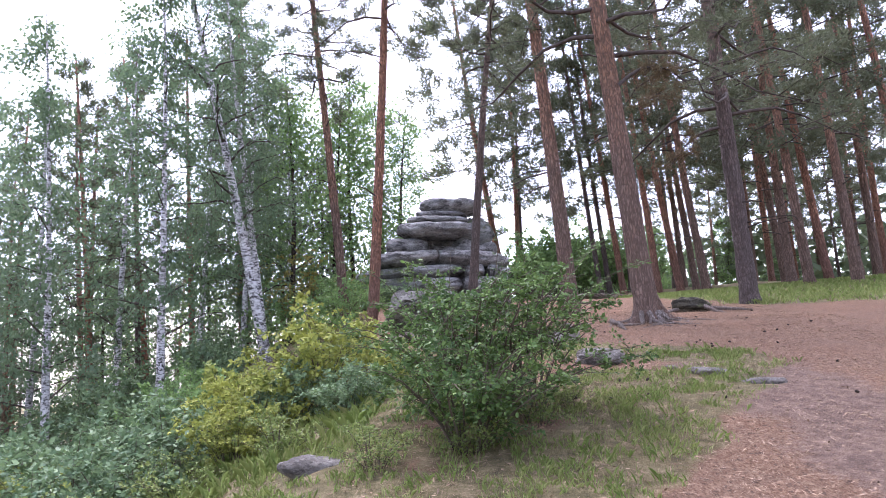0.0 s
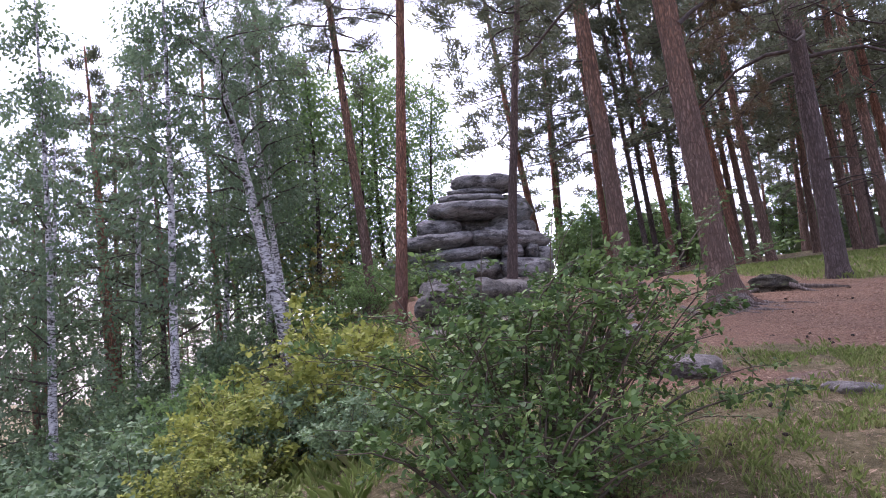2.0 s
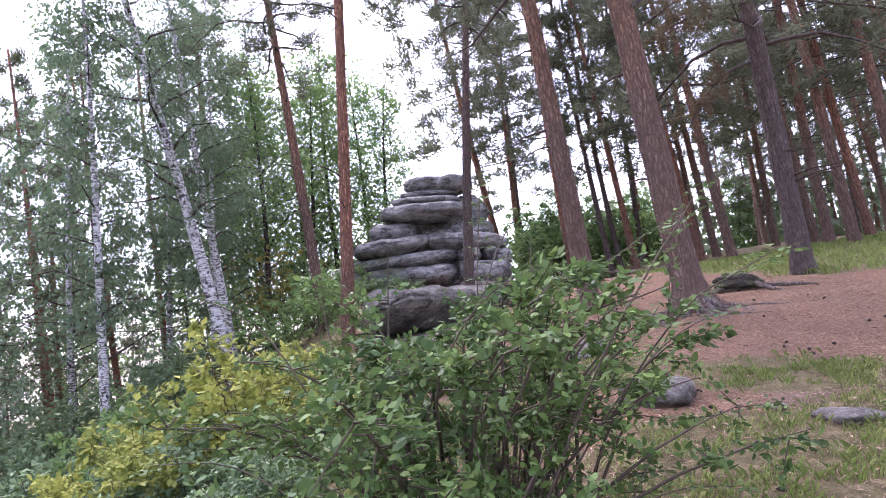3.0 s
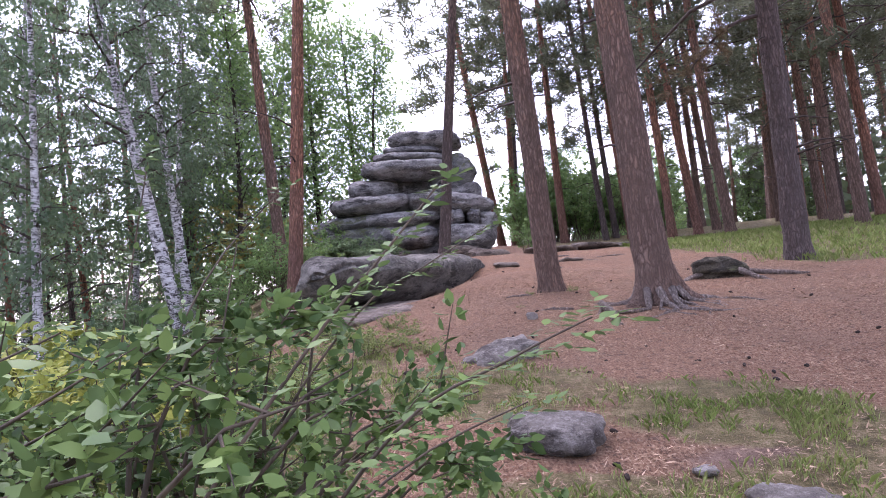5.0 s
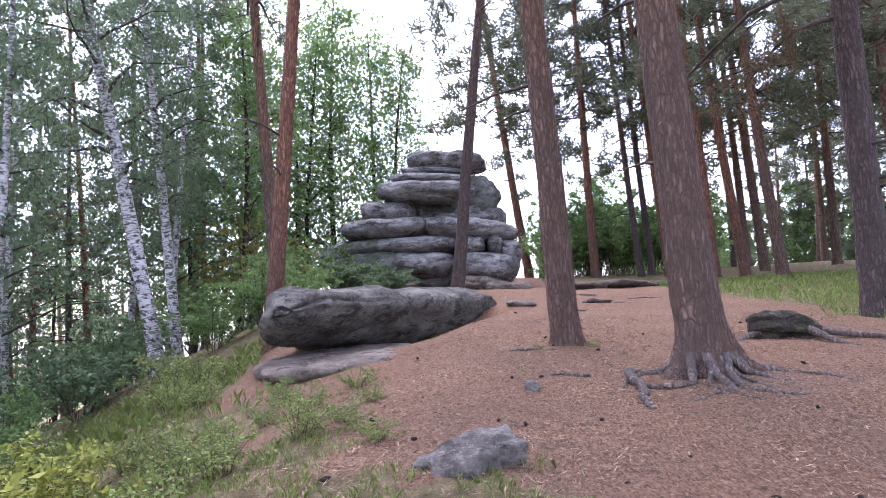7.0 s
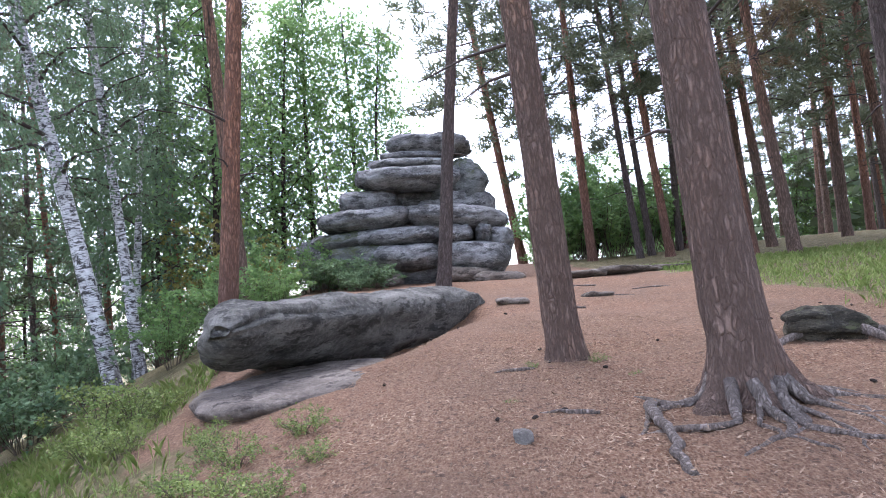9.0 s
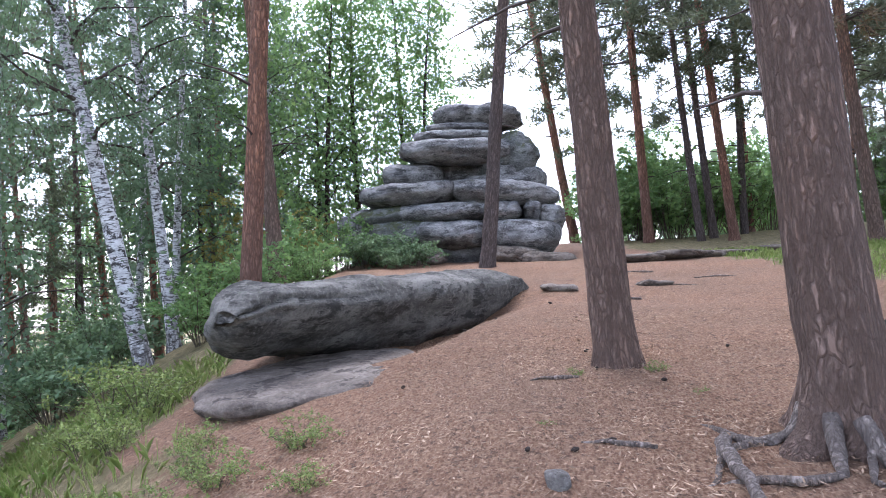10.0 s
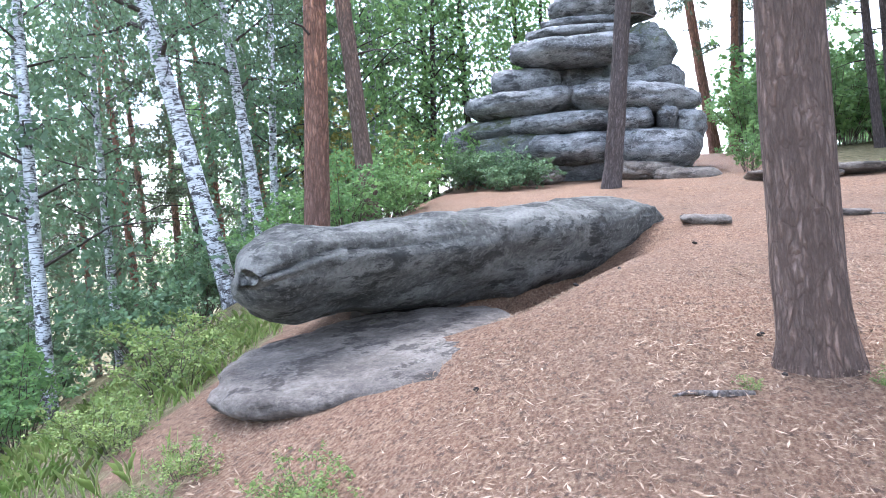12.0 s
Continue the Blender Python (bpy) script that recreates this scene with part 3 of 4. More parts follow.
def pine(m, height, r, crown0, seed, bark, label, near=False, dead=6, spread=2.8, group="pines", lobes=0.0, dense=1.0):
    rng = np.random.default_rng(seed)
    t = thing("pine_tree", m, label, "pine tree", group)
    n = 26
    line = bend(height, 0.22, n, rng)
    radii = [r * (1 - 0.72 * (k / n)) * (1 + 0.55 * math.exp(-k * height / n / 0.28)) for k in range(n + 1)]
    s = Shape()
    pts = [line[0] + Vector((0, 0, -0.4)), line[0], line[0] + Vector((0, 0, 0.12)), line[0] + Vector((0, 0, 0.3)), line[0] + Vector((0, 0, 0.5))] + line[1:]
    k1 = 1.0 if lobes > 0.2 else 0.45
    rad = [r * (1 + 0.8 * k1), r * (1 + 0.45 * k1), r * (1 + 0.25 * k1), r * (1 + 0.12 * k1), r * 1.02] + radii[1:]
    s.tube(pts, rad, 40 if near else 12, True, 0.14, seed, lobes)
    part("trunk", s.mesh("pine_trunk", bark), t)
    limbs, at, out = Shape(), [], []
    count = int((46 if near else 34) * dense)
    for k in range(count):
        f = (k + rng.uniform(0, 0.8)) / count
        z = crown0 + (height - crown0) * f * 0.98
        L = spread * (1 - 0.75 * f ** 1.4) * rng.uniform(0.55, 1.15)
        a = k * 2.4 + rng.uniform(-0.5, 0.5)
        base = on_line(line, z)
        rise = -0.12 + 0.5 * f
        pl = []
        for i in range(6):
            q = i / 5
            pl.append(base + Vector((math.cos(a + 0.25 * math.sin(q * 3 + k)) * L * q, math.sin(a + 0.25 * math.sin(q * 3 + k)) * L * q, L * (rise * q + 0.18 * math.sin(q * 5 + k) * q - 0.12 * q * q))))
        r0 = max(0.012, r * 0.24 * (1 - f * 0.6))
        if near:
            lone_tube("branch", t, M_TWIG, pl, [r0 * (1 - 0.85 * i / 5) for i in range(6)], 6)
        else:
            limbs.tube([pl[0], pl[2], pl[3], pl[5]], [r0, r0 * 0.65, r0 * 0.45, r0 * 0.15], 3, False)
        subs = 7 if near else 5
        for j in range(subs):
            q = 0.35 + 0.65 * (j + rng.uniform(0, 1)) / subs
            p = pl[0].lerp(pl[-1], q) + Vector((0, 0, 0.0))
            b = a + rng.choice([-1, 1]) * rng.uniform(0.4, 1.2)
            sl = L * 0.38 * rng.uniform(0.5, 1.2) * (1.25 - 0.5 * q)
            e = p + Vector((math.cos(b) * sl, math.sin(b) * sl, sl * rng.uniform(-0.15, 0.45)))
            limbs.tube([p, e], [r0 * 0.3, 0.004], 3, False)
            for w in range(int((9 if near else 6) * dense)):
                g = rng.uniform(0.25, 1.05)
                at.append(tuple(p.lerp(e, g) + Vector(rng.normal(0, 0.09, 3))))
                out.append(tuple((e - p).normalized() + Vector((0, 0, 0.3))))
    for k in range(dead):
        z = crown0 * rng.uniform(0.35, 1.0)
        a, L = rng.uniform(0, 6.28), rng.uniform(0.3, 1.3)
        b = on_line(line, z)
        e = b + Vector((math.cos(a) * L, math.sin(a) * L, L * rng.uniform(-0.35, 0.2)))
        limbs.tube([b, b.lerp(e, 0.5) + Vector((0, 0, 0.06)), e], [0.028, 0.016, 0.005], 4, False)
    part("twig_work", limbs.mesh("pine_twig_work", M_TWIG), t, kind="stuff")
    part("crown", tufts("pine_crown", at, out, 0.2 if near else 0.37, M_NEEDLE, rng, 10 if near else 5, 0.011 if near else 0.031), t)
    return t


def leafy(m, height, r, crown0, seed, bark, leafmat, label, name="birch_tree", category="birch tree", n_limbs=30, n_leaves=9000, size=0.07, spread=2.2, weep=0.9, group="birches", sway=0.3):
    rng = np.random.default_rng(seed)
    t = thing(name, m, label, category, group)
    n = 24
    line = bend(height, sway, n, rng)
    s = Shape()
    s.tube([line[0] + Vector((0, 0, -0.4)), line[0], line[0] + Vector((0, 0, 0.25))] + line[1:], [r * 1.5, r * 1.3, r * 1.08] + [r * (1 - 0.86 * k / n) + 0.004 for k in range(1, n + 1)], 14, True, 0.1, seed)
    part("trunk", s.mesh("trunk", bark), t)
    limbs, at, out = Shape(), [], []
    per = max(4, n_leaves // n_limbs)
    for k in range(n_limbs):
        f = (k + rng.uniform(0, 1)) / n_limbs
        z = crown0 + (height - crown0) * f * 0.97
        L = spread * (1.0 - 0.65 * f ** 1.5) * rng.uniform(0.55, 1.2)
        a = k * 2.4 + rng.uniform(-0.6, 0.6)
        b = on_line(line, z)
        pl = [b + Vector((math.cos(a + 0.3 * q) * L * q, math.sin(a + 0.3 * q) * L * q, L * (0.75 * q - weep * 0.6 * q * q + 0.05 * math.sin(7 * q + k)))) for q in (0, 0.2, 0.45, 0.7, 1.0)]
        r0 = max(0.008, r * 0.3 * (1 - 0.7 * f))
        if size < 0.09:
            lone_tube("branch", t, M_TWIG, pl, [r0 * v for v in (1, 0.75, 0.5, 0.3, 0.1)], 6)
        else:
            limbs.tube(pl[::2], [r0, r0 * 0.5, r0 * 0.1], 3, False)
        twigs = 9 if size < 0.09 else 5
        for j in range(twigs):
            q = rng.uniform(0.25, 1.0)
            i = min(3, int(q * 4))
            p = pl[i].lerp(pl[i + 1], q * 4 - i)
            d = Vector((rng.normal(0, 1), rng.normal(0, 1), rng.normal(0.0, 0.4) - weep * 0.5)).normalized()
            tl = L * rng.uniform(0.25, 0.5)
            e = p + d * tl
            e2 = e + Vector((d.x * 0.2, d.y * 0.2, -weep)) * tl * 0.7
            limbs.tube([p, e2], [0.006, 0.002], 3, False)
            for w in range(per // twigs):
                g = rng.uniform(0.1, 2.0)
                c = p.lerp(e, g) if g < 1 else e.lerp(e2, g - 1)
                at.append(tuple(c + Vector(rng.normal(0, 0.10 + 0.6 * size, 3))))
                out.append(tuple(d))
    part("twig_work", limbs.mesh("twig_work", M_TWIG), t, kind="stuff")
    part("crown", leaves("crown", np.array(at), np.array(out), size, leafmat, rng, 0.5, 0.62), t)
    return t


def stand(x, y, lean=0.0, turn=0.0, scale=1.0, sink=0.0, back=0.0):
    """The pose of a tree on the ground; lean: metres to the right for each metre of height."""
    p = pose(x, y, ground(x, y) - sink, -math.degrees(math.atan(back)), math.degrees(math.atan(lean)), 0) @ pose(0, 0, 0, 0, 0, turn)
    return p @ Matrix.Diagonal((scale, scale, scale, 1))


# the pines round the clearing
P1 = pine(stand(4.12, 13.72, -0.045), 19, 0.235, 5.6, 1, M_PINE, "stout old pine with grey-brown plated bark and bare spreading roots", True, 4, 3.4, lobes=0.5)
P2 = pine(stand(2.98, 15.66, -0.055), 18, 0.188, 8.3, 2, M_PINE, "leaning pine with brown plated bark beside the overhanging slab", True, 3, 2.8, lobes=0.08)
P4 = pine(stand(7.9, 17.6, -0.055), 19, 0.23, 4.8, 3, M_PINE_DARK, "dark-barked pine at the edge of the grass", True, 8, 3.6)
PA = pine(stand(-1.95, 18.8, 0.035, 40), 20, 0.155, 8.8, 4, M_PINE_RED, "slender pine with bright orange-brown bark", True, 5, 2.4)
PB = pine(stand(-3.4, 23.6, -0.055, 100), 18, 0.18, 8.5, 5, M_PINE, "pine with a grey foot and orange top behind the birches", True, 7, 2.6)
P3 = pine(stand(1.05, 25.5, 0.12, 10), 17, 0.18, 9.0, 6, M_PINE_DARK, "thin grey pine leaning in front of the rock stack", True, 5, 2.4)


def dead_limb(tree, foot, tip, seed):
    """A drooping limb with browned needles, part of a tree."""
    r = np.random.default_rng(seed)
    foot, tip = Vector(foot), Vector(tip)
    pl = [foot.lerp(tip, q) + Vector((0, 0, 0.35 * math.sin(q * 3.1))) for q in (0, 0.2, 0.4, 0.6, 0.8, 1.0)]
    limb = lone_tube("dead_limb", tree, M_TWIG, pl, [0.045, 0.038, 0.03, 0.022, 0.014, 0.005], 7)
    twigs, at, out = Shape(), [], []
    for k in range(34):
        q = r.uniform(0.35, 1.0)
        i = min(4, int(q * 5))
        p = pl[i].lerp(pl[i + 1], q * 5 - i)
        d = Vector((r.normal(-0.2, 0.5), r.normal(0, 0.5), r.normal(-0.25, 0.4)))
        e = p + d * r.uniform(0.3, 0.75)
        twigs.tube([p, e], [0.008, 0.002], 3, False)
        for _ in range(7):
            at.append(tuple(p.lerp(e, r.uniform(0.3, 1.0))))
            out.append(tuple(d))
    part("twig_work", twigs.mesh("dead_twig_work", M_TWIG), limb, kind="stuff")
    part("foliage", tufts("brown_foliage", at, out, 0.13, M_BROWN, r, 9, 0.007), limb, "browned dry pine needles")


dead_limb(P4, (0, 0, 4.7), (-1.9, -0.4, 3.35), 301)
dead_limb(P4, (0, 0, 5.6), (-2.4, -0.9, 5.2), 302)
dead_limb(P1, (0, 0, 4.9), (1.7, 0.9, 5.3), 303)

B1 = leafy(stand(-5.75, 22.2, -0.17, 0, 1.06, 0.1, -0.08), 17, 0.17, 4.2, 11, M_BIRCH, M_BIRCHLEAF, "leaning white birch with black bark marks", n_limbs=34, n_leaves=19000, size=0.08, spread=2.6)
B2 = leafy(stand(-6.4, 24.4, -0.06, 70, 1.05), 16, 0.14, 4.0, 12, M_BIRCH, M_BIRCHLEAF, "slim white birch behind the leaning birch", n_limbs=34, n_leaves=19000, size=0.08, spread=2.3)

FAR_PINES = [pine(stand(12.9, 24.0, -0.10, 15), 19, 0.185, 5.5, 21, M_PINE, "tall bare-trunked pine of the forest edge", False, 9),
             pine(stand(10.41, 30.0, -0.10), 20, 0.18, 6.5, 22, M_PINE_RED, "tall orange-barked pine of the forest edge", False, 9),
             pine(stand(8.74, 36.0, -0.08), 20, 0.15, 5.0, 23, M_PINE_DARK, "tall dark thin pine on the crest", False, 12),
             pine(stand(13.97, 23.0, -0.06), 18, 0.18, 5.0, 24, M_PINE, "tall pine of the forest edge with grey bark", False, 10)]
CREST = pine(stand(4.55, 42.0, 0.02, 0, 1.25), 15, 0.15, 5.4, 25, M_PINE_RED, "orange-barked pine with a broad crown on the crest", False, 5, 3.6, dense=1.25)
copy_thing(CREST, stand(3.95, 43.5, -0.11, 80, 1.3))
copy_thing(CREST, stand(6.3, 35.5, -0.05, 200, 1.0))
PLACED = [(8.05, 35, -0.08, 2, 0.95), (9.44, 30, -0.06, 1, 0.95), (10.81, 28, -0.10, 0, 1.0), (15.26, 27, -0.08, 1, 1.0),
          (16.06, 32, -0.08, 0, 1.05), (8.93, 34, -0.07, 1, 0.95), (10.4, 38, 0.0, 2, 1.0), (13.7, 26.8, -0.05, 3, 1.05), (15.3, 34, 0.0, 3, 1.0), (17.2, 24.5, -0.07, 1, 1.0),
          (12.2, 33, -0.06, 3, 1.0), (18.5, 29, -0.05, 0, 1.05), (11.5, 41, -0.05, 1, 1.0), (13.2, 37.5, -0.06, 0, 1.0), (17.8, 37, -0.04, 1, 1.0), (5.0, 44, 0.02, 2, 1.0),
          (20.5, 26.5, -0.05, 3, 1.0), (21.5, 33, -0.04, 1, 1.0), (14.5, 43, -0.03, 2, 1.0), (19.2, 42, -0.03, 0, 1.0),
          (-15.5, 30, -0.06, 1, 0.9), (-14.4, 32, -0.03, 2, 0.9), (-15.1, 34.5, -0.07, 1, 0.95), (-12.4, 33.5, -0.02, 1, 0.9), (-17.5, 33, -0.03, 0, 0.9), (-10.8, 36, 0.0, 1, 0.95)]
rng_forest = random.Random(5)
for x, y, lean, kind, sc in PLACED:
    copy_thing(FAR_PINES[kind], stand(x, y, lean, rng_forest.uniform(0, 360), sc))
taken = [(4.55, 42), (3.95, 43.5), (6.3, 35.5)] + [(x, y) for x, y, *_ in PLACED] + [(12.9, 24), (10.4, 30), (8.7, 36), (14, 23)]


def scatter(n, x0, x1, y0, y1, gap, keep, seed):
    r = random.Random(seed)
    made = []
    for _ in range(n * 30):
        if len(made) >= n:
            break
        x, y = r.uniform(x0, x1), r.uniform(y0, y1)
        if keep(x, y) and all((x - a) ** 2 + (y - b) ** 2 > gap * gap for a, b in taken):
            taken.append((x, y))
            made.append((x, y))
    return made


for x, y in scatter(42, 9, 46, 26, 66, 2.8, lambda x, y: x > 9 + (y - 26) * 0.4, 31):
    copy_thing(FAR_PINES[rng_forest.randrange(4)], stand(x, y, rng_forest.uniform(-0.07, 0.02), rng_forest.uniform(0, 360), rng_forest.uniform(0.8, 1.15)))
for x, y in scatter(34, -45, -9, 28, 70, 2.6, lambda x, y: x < -8 - (y - 28) * 0.05, 32):
    copy_thing(FAR_PINES[rng_forest.randrange(4)], stand(x, y, rng_forest.uniform(-0.05, 0.03), rng_forest.uniform(0, 360), rng_forest.uniform(0.75, 1.05)))
# pines mostly out of view, added to hold back light from the open sky
for x, y in scatter(10, -20, 30, -22, 18, 3.2, lambda x, y: x > 11 or y < -4, 35):
    copy_thing(FAR_PINES[rng_forest.randrange(4)], stand(x, y, 0, rng_forest.uniform(0, 360), rng_forest.uniform(0.8, 1.1)))

# birches and light green trees of the slope and behind the rocks
BIRCHES = [leafy(stand(-8.4, 20.3, -0.05), 15, 0.13, 2.6, 41, M_BIRCH, M_BIRCHLEAF, "white-barked birch of the wooded slope", n_limbs=30, n_leaves=6000, size=0.15, spread=2.6),
           leafy(stand(-12.5, 26.0, 0.02), 16, 0.14, 2.2, 42, M_BIRCH, M_BIRCHLEAF, "white-barked birch of the wooded slope", n_limbs=30, n_leaves=6000, size=0.15, spread=2.8)]
GREEN = [leafy(stand(-5.4, 33.0, 0.03), 11, 0.12, 1.0, 43, M_TWIG, M_LIGHTLEAF, "light green leafy tree behind the rock stack", "leafy_tree", "tree", 34, 6000, 0.165, 2.8, 0.5, "leafy trees"),
         leafy(stand(7.6, 44.0, 0.0, 0, 0.75), 7.5, 0.1, 0.6, 44, M_TWIG, M_LIGHTLEAF, "bright green young tree beyond the crest", "leafy_tree", "tree", 30, 5600, 0.18, 2.6, 0.5, "leafy trees"),
         leafy(stand(-9.0, 31.0, 0.02), 10, 0.1, 0.4, 45, M_TWIG, M_BIRCHLEAF, "dark green leafy tree among the slope's pines", "leafy_tree", "tree", 30, 4300, 0.18, 2.9, 0.6, "leafy trees")]
for x, y, lean, k, sc in [(-15.9, 26, -0.02, 1, 1.0), (-8.2, 27.5, 0.0, 0, 1.0), (-11, 19, -0.04, 0, 0.95), (-15, 21.5, 0.03, 1, 0.9), (-7.6, 33, 0.0, 1, 1.0), (-10.8, 29.5, 0.05, 0, 1.05), (-18.5, 23.5, 0.0, 0, 1.05), (-20, 28, 0, 1, 1.1), (-13, 16, 0, 0, 0.9), (-17.5, 17.5, 0, 1, 0.95)]:
    copy_thing(BIRCHES[k], stand(x, y, lean, rng_forest.uniform(0, 360), sc))
# the last five are unseen, added behind and beside to cut sky light
for x, y, k, sc in [(-4.6, 35, 0, 1.15), (-6.9, 30, 0, 1.1), (-2.2, 36.5, 0, 0.95), (-9, 38, 0, 1.15), (-3.5, 38, 0, 1.1), (5.6, 46, 1, 0.7), (9.6, 47, 1, 0.75), (12, 50, 1, 0.8), (15, 53, 1, 1.2), (18, 57, 1, 1.3), (-14, 40, 0, 1.0), (-23, 36, 2, 1.2), (-24, 27, 2, 1.2), (-6.5, 35, 2, 1.0), (-20, 22, 2, 0.9), (-27, 32, 2, 1.3), (-21, 45, 2, 1.3), (-19, 38, 0, 1.0), (24, 58, 1, 1.4), (30, 60, 1, 1.4), (-6, -8, 2, 1.2), (3, -12, 2, 1.3), (-12, -2, 2, 1.2), (9, -9, 2, 1.2), (-14, 6, 2, 1.2)]:
    copy_thing(GREEN[k], stand(x, y, rng_forest.uniform(-0.03, 0.03), rng_forest.uniform(0, 360), sc))




def far_wood():
    """The closed wood beyond the crest: clumps of foliage with gaps."""
    r = np.random.default_rng(61)
    at = []
    for _ in range(170):
        az = r.uniform(0.2, 1.0)
        dist = r.uniform(62, 95)
        x, y = math.sin(az) * dist, math.cos(az) * dist
        top = r.uniform(3, 11)
        z0 = ground(x, y)
        n = 75
        f = r.uniform(0, 1, n)
        spread = 2.6 * (1 - 0.6 * f)
        at.append(np.stack([x + r.normal(0, 1, n) * spread, y + r.normal(0, 1, n) * spread, z0 + f * (top - min(0.0, z0) * 0.8)], 1))
    at = np.concatenate(at)
    out = r.normal(0, 1, at.shape)
    tagged(new("far_wood", leaves("far_wood", at, out, 1.1, M_FARLEAF, r, 0.3, 0.6)), "distant closed wood of pines and leafy trees", "woodland", kind="stuff")


far_wood()


# ---- shrubs and ground plants ----
def shrub(name, m, h, r, stems, per_stem, size, leafmat, seed, label, category="shrub", group="shrubs of the slope", sides=4, up=0.85, stem_r=0.008, first=0.25):
    rng = np.random.default_rng(seed)
    t = thing(name, m, label, category, group)
    st, at, out = Shape(), [], []
    for k in range(stems):
        a = k * 2.4 + rng.uniform(-0.4, 0.4)
        reach = r * math.sqrt((k + 0.5) / stems) * rng.uniform(0.8, 1.2)
        hh = h * rng.uniform(0.65, 1.08) * (1.0 - 0.35 * (reach / r) ** 2)
        b = Vector((math.cos(a) * 0.12 * r, math.sin(a) * 0.12 * r, -0.05))
        pl = [b + Vector((math.cos(a + 0.4 * q) * reach * q ** 1.2, math.sin(a + 0.4 * q) * reach * q ** 1.2, hh * (up * q + (1 - up) * math.sin(q * 2.6) * 1.6))) for q in (0, 0.2, 0.4, 0.6, 0.8, 1.0)]
        if sides == 6:
            lone_tube("stem", t, M_STEM, pl, [stem_r * v for v in (1.2, 1, 0.8, 0.6, 0.4, 0.2)], 6)
        else:
            st.tube(pl[::2] + pl[-1:], [stem_r * v for v in (1.2, 0.8, 0.4, 0.2)], 3, False)
        sub = 8
        for j in range(sub):
            q = first + (1 - first) * rng.uniform(0, 1)
            i = min(4, int(q * 5))
            p = pl[i].lerp(pl[i + 1], q * 5 - i)
            d = Vector((rng.normal(0, 1), rng.normal(0, 1), rng.normal(0.25, 0.4))).normalized()
            tl = 0.3 * r * rng.uniform(0.5, 1.2) * (1.2 - 0.5 * q)
            e = p + d * tl + Vector((0, 0, -0.15 * tl))
            st.tube([p, e], [stem_r * 0.45, 0.001], 3, False)
            for w in range(max(1, per_stem // sub)):
                g = rng.uniform(0.1, 1.08)
                side = d.cross(Vector((0, 0, 1))) * rng.choice([-1, 1])
                at.append(tuple(p.lerp(e, g) + Vector(rng.normal(0, 0.012 + 0.12 * size, 3))))
                out.append(tuple(side * 0.8 + d * 0.6))
    part("twig_work", st.mesh("twig_work", M_STEM), t, kind="stuff")
    part("foliage", leaves("foliage", np.array(at), np.array(out), size, leafmat, rng, 0.2, 0.6, 0.75, sides), t)
    return t


# the large rose bush that the path passes
rose = shrub("rose_bush", pose(0.5, 6.55, ground(0.5, 6.55)), 1.5, 1.3, 44, 235, 0.044, M_ROSE, 71, "large dark green wild rose bush with thin arching stems", "bush", "", 6, 0.8, 0.011, 0.38)
shrub("rose_bush", pose(0.3, 5.7, ground(0.3, 5.7)), 1.0, 0.95, 30, 220, 0.042, M_ROSE, 72, "lower dark green wild rose bush beside the large one", "bush", "", 6, 0.8, 0.009, 0.2)

shrub("rose_bush", pose(0.75, 6.75, ground(0.75, 6.75)), 1.95, 0.5, 5, 150, 0.045, M_ROSE, 73, "upright leafy shoots of a wild rose", "bush", "", 6, 0.95, 0.009, 0.45)
shrub("rose_bush", pose(0.05, 6.6, ground(0.05, 6.6)), 1.8, 0.45, 4, 150, 0.045, M_ROSE, 74, "upright leafy shoots of a wild rose", "bush", "", 6, 0.95, 0.009, 0.45)

shrub("rose_bush", pose(0.95, 6.9, ground(0.95, 6.9)), 1.55, 0.75, 12, 170, 0.046, M_ROSE, 75, "arching leafy shoots of a wild rose beside the path", "bush", "", 6, 0.8, 0.009, 0.35)


